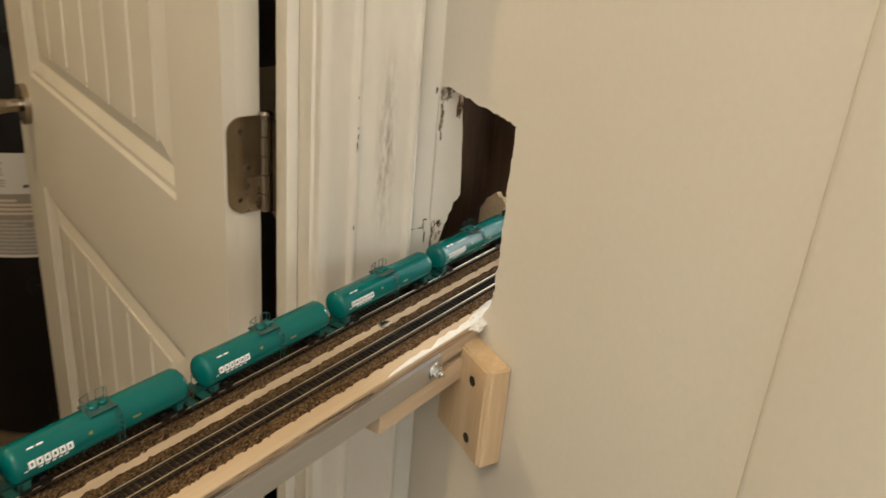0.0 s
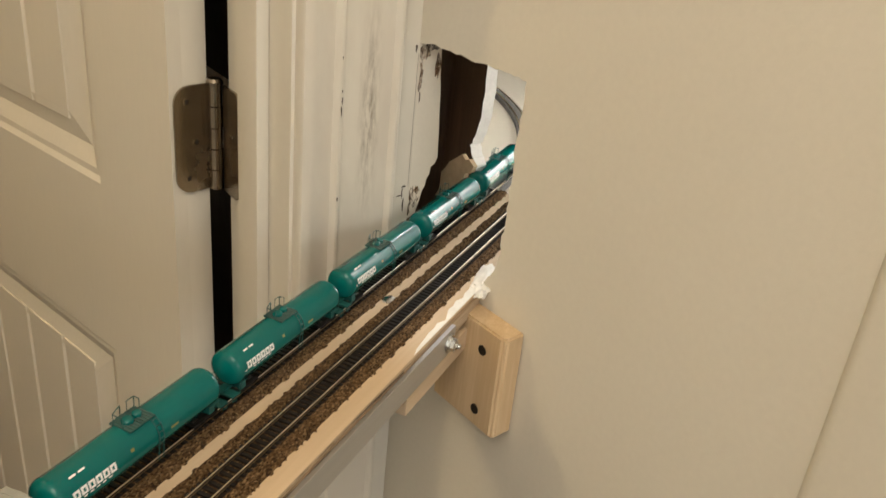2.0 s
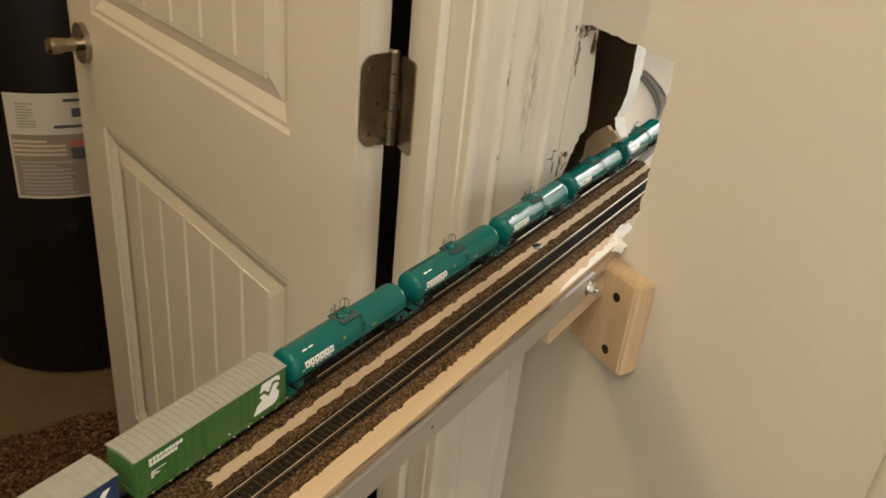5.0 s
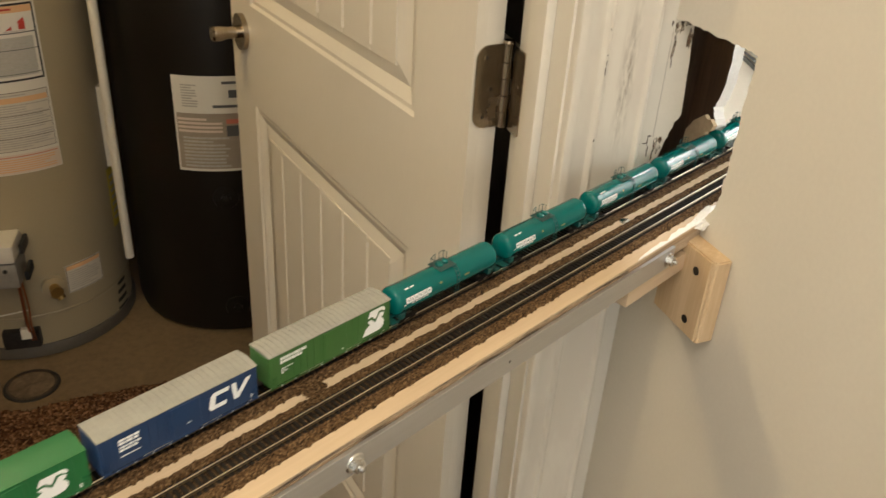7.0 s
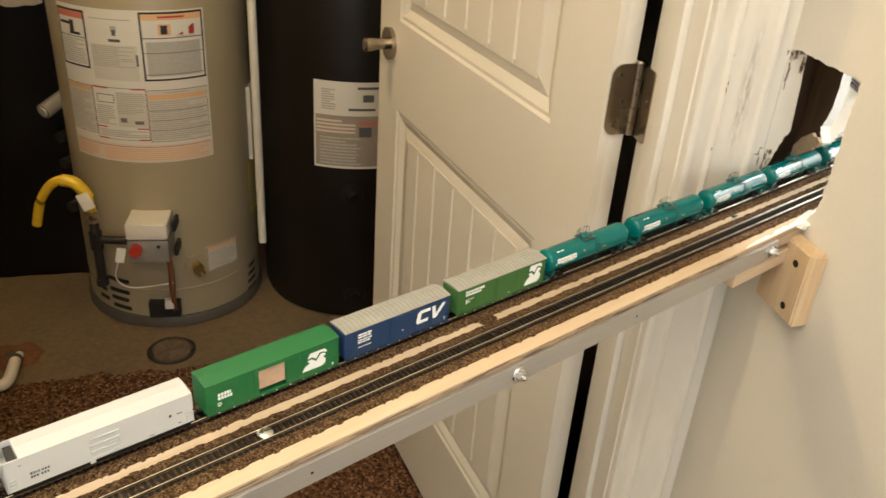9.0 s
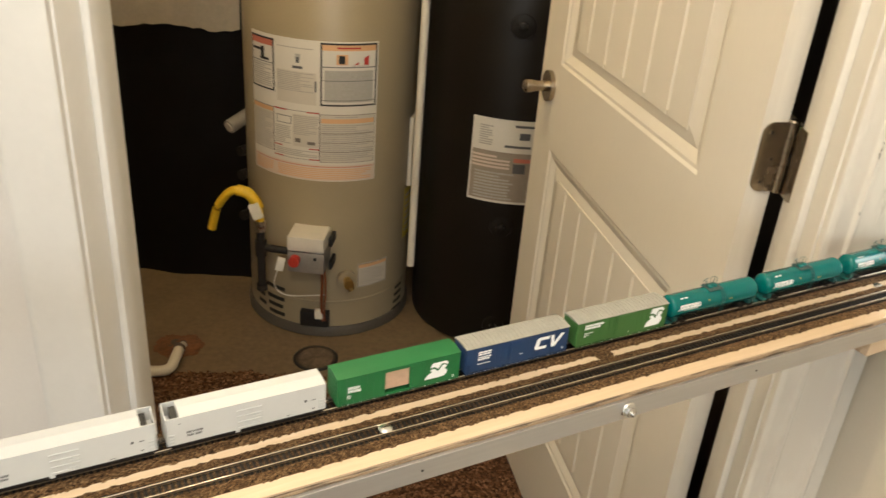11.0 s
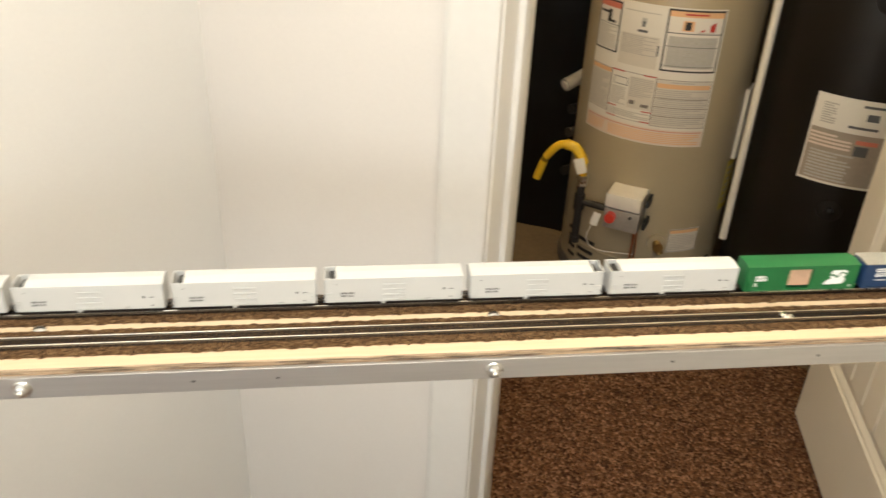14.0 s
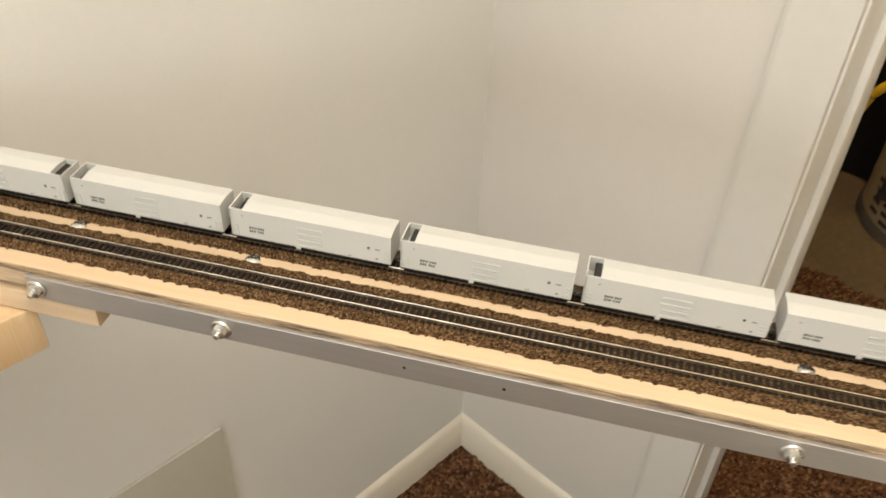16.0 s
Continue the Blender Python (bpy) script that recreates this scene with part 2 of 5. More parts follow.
# ---- mesh helpers ----
def box(bm, x0, x1, y0, y1, z0, z1, bevel=0.0, seg=2):
    m = Matrix.LocRotScale(((x0 + x1) / 2, (y0 + y1) / 2, (z0 + z1) / 2), None, (x1 - x0, y1 - y0, z1 - z0))
    made = bmesh.ops.create_cube(bm, size=1, matrix=m)
    if bevel:
        edges = list({e for v in made["verts"] for e in v.link_edges})
        bmesh.ops.bevel(bm, geom=edges, offset=bevel, segments=seg, profile=0.6, affect="EDGES", clamp_overlap=True)
    return bm


def cyl(bm, a, b, r, seg=16, r2=None, caps=True):
    a, b = Vector(a), Vector(b)
    turn = (b - a).to_track_quat("Z", "Y").to_matrix().to_4x4()
    bmesh.ops.create_cone(bm, cap_ends=caps, segments=seg, radius1=r, radius2=r if r2 is None else r2, depth=(b - a).length,
                          matrix=Matrix.Translation((a + b) / 2) @ turn)
    return bm


def lathe(bm, profile, seg=32, m=None):
    """Turns (radius, height) pairs round z."""
    m = m or Matrix()
    rings = []
    for r, z in profile:
        rings.append([bm.verts.new(m @ Vector((r * math.cos(2 * math.pi * i / seg), r * math.sin(2 * math.pi * i / seg), z))) for i in range(seg)])
    for a, b in zip(rings, rings[1:]):
        for i in range(seg):
            bm.faces.new((a[i], a[(i + 1) % seg], b[(i + 1) % seg], b[i]))
    bm.faces.new(list(reversed(rings[0])))
    bm.faces.new(rings[-1])
    return bm


def tube(bm, points, r, seg=8):
    pts = [Vector(p) for p in points]
    rings = []
    for i, p in enumerate(pts):
        d = (pts[min(i + 1, len(pts) - 1)] - pts[max(i - 1, 0)]).normalized()
        side = d.cross(Vector((0, 0, 1)) if abs(d.z) < 0.9 else Vector((1, 0, 0))).normalized()
        up = side.cross(d)
        rings.append([bm.verts.new(p + r * (math.cos(2 * math.pi * k / seg) * side + math.sin(2 * math.pi * k / seg) * up)) for k in range(seg)])
    for a, b in zip(rings, rings[1:]):
        for k in range(seg):
            bm.faces.new((a[k], a[(k + 1) % seg], b[(k + 1) % seg], b[k]))
    bm.faces.new(rings[0]), bm.faces.new(list(reversed(rings[-1])))
    bmesh.ops.recalc_face_normals(bm, faces=bm.faces)
    return bm


def prism(bm, outline, axis, lo, hi):
    """A flat outline pushed along an axis: (y, z) along x, (x, z) along y, (x, y) along z."""
    put = {"x": lambda a, b, c: (c, a, b), "y": lambda a, b, c: (a, c, b), "z": lambda a, b, c: (a, b, c)}[axis]
    low, high = ([bm.verts.new(put(a, b, c)) for a, b in outline] for c in (lo, hi))
    faces = [bm.faces.new(low), bm.faces.new(list(reversed(high)))]
    n = len(outline)
    for i in range(n):
        faces.append(bm.faces.new((low[i], high[i], high[(i + 1) % n], low[(i + 1) % n])))
    bmesh.ops.recalc_face_normals(bm, faces=faces)
    return bm


def smooth_path(points, steps=6):
    pts = [Vector(p) for p in points]
    out = []
    for i in range(len(pts) - 1):
        p0, p1, p2, p3 = pts[max(i - 1, 0)], pts[i], pts[i + 1], pts[min(i + 2, len(pts) - 1)]
        for k in range(steps):
            s = k / steps
            out.append(0.5 * ((2 * p1) + (p2 - p0) * s + (2 * p0 - 5 * p1 + 4 * p2 - p3) * s * s + (3 * p1 - p0 - 3 * p2 + p3) * s ** 3))
    return out + [pts[-1]]


def mesh_of(name, bm, material_, angle=35):
    me = bpy.data.meshes.new(name)
    bm.to_mesh(me)
    bm.free()
    me.materials.append(material_)
    me.shade_smooth()
    me.set_sharp_from_angle(angle=radians(angle))
    return me


def part(name, bm, material_, parent, label=""):
    ob = new(name, mesh_of(name, bm, material_))
    ob.parent = parent
    return tagged(ob, label)


def thing(name, m, label, category, group=""):
    ob = new(name)
    ob.empty_display_size = 0.02
    ob.matrix_world = m
    return tagged(ob, label, category, group)


def setting(name, bm, material_, label, category, m=None):
    ob = new(name, mesh_of(name, bm, material_))
    ob.matrix_world = ROOM if m is None else m
    return tagged(ob, label, category, kind="structure")


# ---- large structure (room frame) ----
LX = -1.37                # face of the wall across from the hole
OL, OR = -0.897, -0.083   # door opening
YW, YL = 0.026, 0.006     # hall face of the door wall beside the hinges and beside the latch
DEEP = 0.131              # thickness of the door wall
TOP = 2.44
CX = 0.0195               # corner of the door wall and the wall with the hole
RWALL = ROOM @ pose(CX, YW, 0, 0, 0, 2.4)   # frame of the wall with the hole: x into the wall, y along it


def grid(bm, x0, x1, nx, y0, y1, ny, height):
    """A sheet of quads over x and y with a height function."""
    vs = [[bm.verts.new((x, y, height(x, y))) for y in np.linspace(y0, y1, ny + 1)] for x in np.linspace(x0, x1, nx + 1)]
    for i in range(nx):
        for j in range(ny):
            bm.faces.new((vs[i][j], vs[i + 1][j], vs[i + 1][j + 1], vs[i][j + 1]))
    return vs


def pile(x, y):
    edge = 1.118 + 0.10 * (x + 1.0) + 0.02 * noise.noise((x * 9, 3.1, 0)) + 0.008 * noise.noise((x * 60, 1.7, 0))
    h = 0.006 * noise.noise((x * 14, y * 14, 0)) + 0.007 * noise.noise((x * 110, y * 110, 2.0)) + 0.004 * noise.noise((x * 230, y * 230, 5.0))
    return 0.004 + h if y < edge else -0.05


bm = bmesh.new()
grid(bm, -1.37, 0.40, 300, -0.35, 1.25, 270, pile)
box(bm, LX - 0.02, 0.4, -4.5, -0.349, -0.06, 0.0)
setting("floor", bm, CARPET, "dark brown flecked cut-pile carpet, frayed at the closet", "carpet")
bm = box(bmesh.new(), -2.2, 0.75, 0.0, 2.9, -0.10, -0.012)
setting("floor_closet", bm, CONCRETE, "bare stained concrete floor of the utility closet", "floor")
bm = box(bmesh.new(), -2.3, 2.4, -4.6, 3.0, TOP, TOP + 0.1)
setting("ceiling", bm, CEIL, "plain white painted ceiling", "ceiling")

bm = bmesh.new()
box(bm, LX, OL - 0.018, YL, DEEP, 0, TOP)
box(bm, OL - 0.018, OR + 0.018, YW, DEEP, 2.09, TOP)
setting("wall_door", bm, WALL_LEFT, "cream painted drywall round the closet doorway", "wall")
bm = box(bmesh.new(), OR + 0.018, CX + 0.0004, YW, DEEP, 0, TOP)
setting("wall_corner", bm, TRIM, "cream painted drywall between the doorway and the corner", "wall")
bm = box(bmesh.new(), LX - 0.12, LX, -4.5, DEEP, 0, TOP)
setting("wall_left", bm, WALL_SIDE, "pale painted drywall side wall", "wall")
bm = box(bmesh.new(), LX - 0.12, 0.45, -4.6, -4.5, 0, TOP)
setting("wall_back", bm, WALL, "beige painted drywall end wall", "wall")

# drywall sheet with a rough hole beside the corner, a stud cavity and the far sheet
HOLE = [(-0.0005, 1.2132), (-0.014, 1.2150), (-0.036, 1.2148), (-0.058, 1.2135), (-0.080, 1.2142), (-0.099, 1.2145), (-0.1150, 1.2130), (-0.1152, 1.200), (-0.1138, 1.186),
        (-0.1128, 1.170), (-0.1142, 1.152), (-0.1128, 1.135), (-0.1135, 1.115), (-0.1115, 1.100), (-0.1125, 1.090), (-0.1095, 1.078), (-0.1010, 1.0640), (-0.0920, 1.0580), (-0.060, 1.0445), (-0.0005, 1.0440)]
FAR_HOLE = [(0.0375, 1.218), (0.030, 1.221), (-0.060, 1.219), (-0.095, 1.216), (-0.097, 1.140), (-0.096, 1.040), (0.030, 1.040), (0.035, 1.075), (0.039, 1.090), (0.047, 1.099), (0.050, 1.106),
            (0.0445, 1.115), (0.0390, 1.135), (0.0385, 1.180)]


def ragged(points, seed, size=0.0009, steps=4):
    """Breaks each straight run of a torn edge into short uneven pieces."""
    rnd = random.Random(seed)
    out = []
    for (a, b), (c, d) in zip(points, points[1:]):
        out.append((a, b))
        n = max(1, min(steps, int(math.hypot(c - a, d - b) / 0.0028)))
        out += [(a + (c - a) * k / n + rnd.uniform(-size, size), b + (d - b) * k / n + rnd.uniform(-size, size)) for k in range(1, n)]
    return out + [points[-1]]


HOLE, FAR_HOLE = ragged(HOLE, 4), ragged(FAR_HOLE, 9, 0.0012)


def sheet_with_hole(bm, x0, x1, y0, y1, z0, z1, hole, inside=0):
    """Drywall from y0 to y1 and z0 to z1 with the hole cut through it."""
    outer = [(y0, z0), (y1, z0), (y1, z1), (y0, z1)]
    rims = []
    for x in (x0, x1):
        edges = []
        for loop in (outer, hole):
            vs = [bm.verts.new((x, y, z)) for y, z in loop]
            edges += [bm.edges.new((vs[i], vs[(i + 1) % len(vs)])) for i in range(len(vs))]
        rims.append(vs)
        made = bmesh.ops.triangle_fill(bm, use_beauty=True, edges=edges)
        for g in made["geom"]:
            if isinstance(g, bmesh.types.BMFace) and x == x0:
                g.material_index = inside
    a, b = rims
    for i in range(len(hole)):
        j = (i + 1) % len(hole)
        f = bm.faces.new((a[i], a[j], b[j], b[i]))
        f.material_index = 1
    bmesh.ops.recalc_face_normals(bm, faces=bm.faces)
    return bm


def sheet_with_notch(bm, x0, x1, y0, y1, z0, z1, notch):
    """Drywall whose edge at y1 is broken by a rough notch, listed from the top down."""
    ring = [(y0, z0), (y1, z0), (y1, notch[-1][1])] + list(reversed(notch[1:-1])) + [(y1, notch[0][1]), (y1, z1), (y0, z1)]
    edge = {(y1, notch[-1][1]), (y1, notch[0][1])} | set(notch[1:-1])
    a, b = ([bm.verts.new((x, y, z)) for y, z in ring] for x in (x0, x1))
    for vs in (a, b):
        bmesh.ops.triangle_fill(bm, use_beauty=True, edges=[bm.edges.new((vs[i], vs[(i + 1) % len(vs)])) for i in range(len(vs))])
    for i in range(len(ring)):
        j = (i + 1) % len(ring)
        f = bm.faces.new((a[i], a[j], b[j], b[i]))
        f.material_index = 1 if ring[i] in edge and ring[j] in edge else 0
    bmesh.ops.recalc_face_normals(bm, faces=bm.faces)
    return bm


bm = sheet_with_notch(bmesh.new(), 0, 0.0127, -4.5, -0.0001, 0, TOP, HOLE)
ob = setting("wall_right", bm, WALL, "beige painted drywall with a rough-cut hole for the track", "wall", RWALL)
ob.data.materials.append(GYPSUM)
# the sheet's cavity face takes the same dark brown as the stud
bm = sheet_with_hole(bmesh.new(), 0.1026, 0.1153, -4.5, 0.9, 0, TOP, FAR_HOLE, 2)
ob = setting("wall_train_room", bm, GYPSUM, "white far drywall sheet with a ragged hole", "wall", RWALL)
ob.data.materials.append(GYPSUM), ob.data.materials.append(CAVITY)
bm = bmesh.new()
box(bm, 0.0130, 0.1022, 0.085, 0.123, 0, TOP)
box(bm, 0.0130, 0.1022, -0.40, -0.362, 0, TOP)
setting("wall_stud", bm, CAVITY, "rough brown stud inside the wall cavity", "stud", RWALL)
# the door wall's drywall runs on past the corner into the cavity and is broken off
bm = bmesh.new()
BOARD = [(CX + 0.0006, 1.0720), (0.0275, 1.0760), (0.0310, 1.0870), (0.0328, 1.0950), (0.0352, 1.0985), (0.0358, 1.1040), (0.0385, 1.1080), (0.0392, 1.1140), (0.0428, 1.1165), (0.0452, 1.1215), (0.0446, 1.1310), (0.0440, 1.1430), (0.0427, 1.1600), (0.0422, 1.1730), (0.0405, 1.1880), (0.0396, 1.2080), (0.0390, 1.2240), (CX + 0.0006, 1.2240)]
prism(bm, BOARD, "y", YW, YW + 0.0125)
setting("wall_return", bm, WALL, "cream painted drywall end broken off inside the hole", "drywall")
rnd = random.Random(12)
bm = bmesh.new()
for x, z, w, h in ((0.0245, 1.2060, 0.0055, 0.0085), (0.0225, 1.1860, 0.0022, 0.0170), (0.0310, 1.2100, 0.0065, 0.0045), (0.0370, 1.1950, 0.0030, 0.0110), (0.0225, 1.0930, 0.0030, 0.0085), (0.0255, 1.0865, 0.0045, 0.0055), (0.0205, 1.0800, 0.0020, 0.0060), (0.0275, 1.0960, 0.0028, 0.0040)):
    ring = [(max(x + w * k * math.cos(a), CX + 0.0006), z + h * k * math.sin(a)) for a in np.linspace(0, 6.283, 17)[:-1] for k in (rnd.uniform(0.55, 1.1),)]
    prism(bm, ring, "y", YW - 0.0002, YW - 0.0001)
setting("wall_stain", bm, STAIN, "brown glue stains on the pale board in the hole", "stain")
bm = bmesh.new()
prism(bm, [(0.072, 1.052), (0.067, 1.0600), (0.0665, 1.0766), (0.0610, 1.0830), (0.0560, 1.0905), (0.0480, 1.0960), (0.0400, 1.1024), (0.0345, 1.0990), (0.0297, 1.1010), (0.0226, 1.0965), (0.0260, 1.0900), (0.0333, 1.0860), (0.036, 1.070), (0.036, 1.052)], "x", 0.086, 0.0905)
setting("wall_scrap", bm, PAPERBACK, "torn tan drywall paper inside the hole", "drywall scrap", RWALL)

# casings and jambs
CASE = [(0, 0), (0, -0.0090), (0.0015, -0.0112), (0.0060, -0.0122), (0.0100, -0.0116), (0.0130, -0.0098), (0.0250, -0.0086), (0.0270, -0.0100), (0.0285, -0.0122), (0.0305, -0.0124), (0.0320, -0.0108), (0.0345, -0.0102), (0.0700, -0.0118), (0.0718, -0.0136), (0.0735, -0.0148), (0.0760, -0.0146), (0.0778, -0.0125), (0.0785, -0.0090), (0.0785, 0)]


CASE_FLAT = [(0, 0), (0, -0.010), (0.003, -0.012), (0.030, -0.0125), (0.060, -0.0125), (0.063, -0.0138), (0.069, -0.0138), (0.074, -0.0115), (0.074, 0)]


def casing(name, x_in, way):
    bm = prism(bmesh.new(), [(x_in + way * a, (YW if way > 0 else YL) + b) for a, b in (CASE if way > 0 else CASE_FLAT)], "z", 0.002, 2.09)
    return setting(name, bm, TRIM_WORN if way > 0 else TRIM_PALE, "white painted moulded door casing with grey smudges" if way > 0 else "white painted moulded door casing", "trim")


casing("trim_casing_right", OR + 0.0028, 1)
casing("trim_casing_left", OL - 0.0030, -1)
for name, x0, x1, s0, s1, y0 in (("door_jamb_right", OR, OR + 0.018, OR - 0.010, OR, YW), ("door_jamb_left", OL - 0.018, OL, OL, OL + 0.010, YL)):
    bm = bmesh.new()
    box(bm, x0, x1, y0 - 0.0004, DEEP + 0.006, 0.002, 2.09, 0.001)
    box(bm, s0, s1, 0.060, 0.096, 0.002, 2.07, 0.002)
    setting(name, bm, TRIM if "right" in name else JAMB, "white painted door jamb with stop", "jamb")
bm = box(bmesh.new(), OL, OR, YW + 0.001, DEEP + 0.003, 2.072, 2.09)
setting("door_jamb_head", bm, TRIM, "white painted head jamb over the doorway", "jamb")

BASE = [(0, 0.002), (-0.013, 0.002), (-0.013, 0.062), (-0.0105, 0.068), (-0.0105, 0.076), (-0.006, 0.084), (0, 0.088)]
bm = prism(bmesh.new(), [(YL + a, b) for a, b in BASE], "x", LX, OL - 0.0775)
setting("baseboard_door_wall", bm, TRIM, "white painted moulded baseboard", "baseboard")
bm = prism(bmesh.new(), [(LX - a, b) for a, b in BASE], "y", -4.5, YL - 0.0005)
setting("baseboard_left", bm, TRIM, "white painted moulded baseboard", "baseboard")
bm = prism(bmesh.new(), [(-0.0045, -0.430), (-0.0045, -0.3585), (-0.0036, -0.3555), (-0.0020, -0.3535), (0, -0.3520), (0, -0.430)], "z", 0.002, 2.09)
setting("trim_side_casing", bm, WALL, "flat painted casing strip on the beige wall", "trim", RWALL)

# closet shell
bm = bmesh.new()
box(bm, -2.3, -2.2, 0, 3.0, -0.05, TOP)
box(bm, -2.3, 0.9, 2.4, 2.5, -0.05, TOP)
box(bm, -2.3, LX - 0.12, DEEP - 0.1, DEEP, -0.05, TOP)
setting("wall_closet", bm, CONCRETE, "bare dark foundation walls of the utility closet", "wall")
# black end wall and an added sheet, so the hinge gap stays dark
bm = box(bmesh.new(), 0.75, 0.85, 0.3, 2.4, -0.05, TOP)
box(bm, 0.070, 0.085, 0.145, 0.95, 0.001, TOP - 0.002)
setting("wall_closet_blackout", bm, SHEET, "added black end wall and sheet that keep the hinge gap dark", "wall")
# room behind the hole
bm = bmesh.new()
box(bm, 0.85, 2.3, 1.9, 2.0, 0, TOP)
box(bm, 2.3, 2.4, -2.0, 2.0, 0, TOP)
box(bm, 0.3, 2.3, -2.1, -2.0, 0, TOP)
setting("wall_far_room", bm, CEIL, "white painted walls of the train room", "wall")


# ---- door ----
def build_door():
    d = thing("door", ROOM @ pose(-0.0905, 0.147, 0, 0, 0, 104.3), "white two-panel moulded plank door standing open", "door")
    W, T, Z0, Z1 = 0.812, 0.035, 0.030, 2.065
    E = 0.010                                    # hinge edge
    P0, P1 = 0.128, 0.705                        # panel width
    panels = ((0.262, 0.862), (1.040, 1.93))
    bm = box(bmesh.new(), E, W, 0.0, T - 0.012, Z0, Z1, 0.001)
    for x0, x1, z0, z1 in ((E, P0, Z0, Z1), (P1, W, Z0, Z1), (P0, P1, Z0, panels[0][0]), (P0, P1, panels[0][1], panels[1][0]), (P0, P1, panels[1][1], Z1)):
        box(bm, x0, x1, T - 0.0125, T, z0, z1)
    leaf = part("leaf", bm, DOORP, d)
    for z0, z1 in panels:
        bm = bmesh.new()
        # moulding round the panel: small step, slope down, long slope up to the planks
        rings = [(0, T), (0.005, T - 0.0032), (0.011, T - 0.0034), (0.027, T - 0.0100), (0.054, T - 0.0042)]
        loops = [[bm.verts.new(p) for p in ((P0 + r, y, z0 + r), (P1 - r, y, z0 + r), (P1 - r, y, z1 - r), (P0 + r, y, z1 - r))] for r, y in rings]
        for a, b in zip(loops, loops[1:]):
            for i in range(4):
                bm.faces.new((a[i], a[(i + 1) % 4], b[(i + 1) % 4], b[i]))
        bmesh.ops.recalc_face_normals(bm, faces=bm.faces)
        m = part("panel_moulding", bm, DOORP, d)
        m.data.shade_flat()
        cuts = [P0 + 0.054, 0.253, 0.338, 0.422, 0.506, 0.590, P1 - 0.054]
        for a, b in zip(cuts, cuts[1:]):
            bm = bmesh.new()
            prism(bm, [(a, T - 0.013), (a, T - 0.0082), (a + 0.004, T - 0.0043), (b - 0.004, T - 0.0043), (b, T - 0.0082), (b, T - 0.013)], "z", z0 + 0.046, z1 - 0.046)
            part("plank", bm, DOORP, d)
    # lever handle
    kx, kz = W - 0.063, 0.985
    handle = part("door_handle", cyl(cyl(bmesh.new(), (kx, T, kz), (kx, T + 0.009, kz), 0.032, 32), (kx, T + 0.009, kz), (kx, T + 0.032, kz), 0.011, 20), HINGE, d, "satin nickel door knob")
    part("knob", lathe(bmesh.new(), [(0.011, 0.0), (0.0115, 0.004), (0.0135, 0.010), (0.0145, 0.018), (0.0140, 0.024), (0.011, 0.0275), (0.003, 0.0285)], 28, pose(kx, T + 0.030, kz, -90)), HINGE, handle)
    bm = cyl(bmesh.new(), (kx, 0, kz), (kx, -0.008, kz), 0.032, 32)
    part("rose", bm, HINGE, handle)
    part("latch_plate", box(bmesh.new(), W, W + 0.001, 0.006, 0.029, kz - 0.028, kz + 0.028), HINGE, d)
    return d


build_door()


def hinge_leaf(bm, w, h, r, t, m):
    """A leaf plate with two rounded corners; x from the pin outwards, z up."""
    pts = [(0, -h / 2), (w - r, -h / 2)] + [(w - r + r * math.sin(a), -h / 2 + r - r * math.cos(a)) for a in np.linspace(0.3, 1.57, 6)]
    pts += [(x, -z) for x, z in reversed(pts)]
    start = len(bm.verts)
    prism(bm, pts, "y", 0, t)
    bm.verts.ensure_lookup_table()
    bmesh.ops.transform(bm, matrix=m, verts=bm.verts[start:])
    return bm


def door_hinge(z):
    h = thing("door_hinge", ROOM @ pose(-0.0905, 0.147, z), "satin nickel butt hinge with rounded leaf corners", "hinge", "hinges of the door")
    side = pose(0, 0, 0, 0, 0, 104.3)
    edge = side @ pose(0.0085, 0.002, 0, 0, 0, 90)      # lies on the door's hinge edge
    leaf = part("door_leaf", hinge_leaf(bmesh.new(), 0.031, 0.089, 0.014, 0.0022, edge), HINGE, h)
    jamb = pose(0.0050, -0.003, 0, 0, 0, -90)
    leaf2 = part("jamb_leaf", hinge_leaf(bmesh.new(), 0.030, 0.089, 0.006, 0.002, jamb), HINGE, h)
    for i in range(5):
        z0 = -0.0445 + i * 0.0178
        part("knuckle", cyl(bmesh.new(), (0.001, 0.003, z0 + 0.0005), (0.001, 0.003, z0 + 0.0173), 0.0062 if i % 2 else 0.0057, 20), HINGE, h)
    part("pin", lathe(bmesh.new(), [(0.0068, 0.0445), (0.0068, 0.0465), (0.005, 0.049), (0.002, 0.0495)], 20, Matrix.Translation((0.001, 0.003, 0))), HINGE, h)
    for sx, sz in ((0.020, 0.032), (0.012, -0.002), (0.020, -0.032)):
        for owner, m in ((leaf, edge), (leaf2, jamb)):
            at = m @ Matrix.Translation((sx, 0.0020, sz)) @ Matrix.Rotation(radians(-90), 4, "X")
            screw = part("screw", lathe(bmesh.new(), [(0.0034, 0), (0.0033, 0.0003), (0.0022, 0.0005), (0.0006, 0.0006)], 18, at), HINGE, owner, "cross-slot screw")
            bm = bmesh.new()
            box(bm, -0.0021, 0.0021, -0.0008, 0.0008, 0.0003, 0.00090)
            box(bm, -0.0008, 0.0008, -0.0021, 0.0021, 0.0003, 0.00093)
            bmesh.ops.transform(bm, matrix=at @ Matrix.Rotation(sz * 20, 4, "Z"), verts=bm.verts)
            part("slot", bm, SCREW, screw)


for z in (1.113, 0.31, 1.87):
    door_hinge(z)


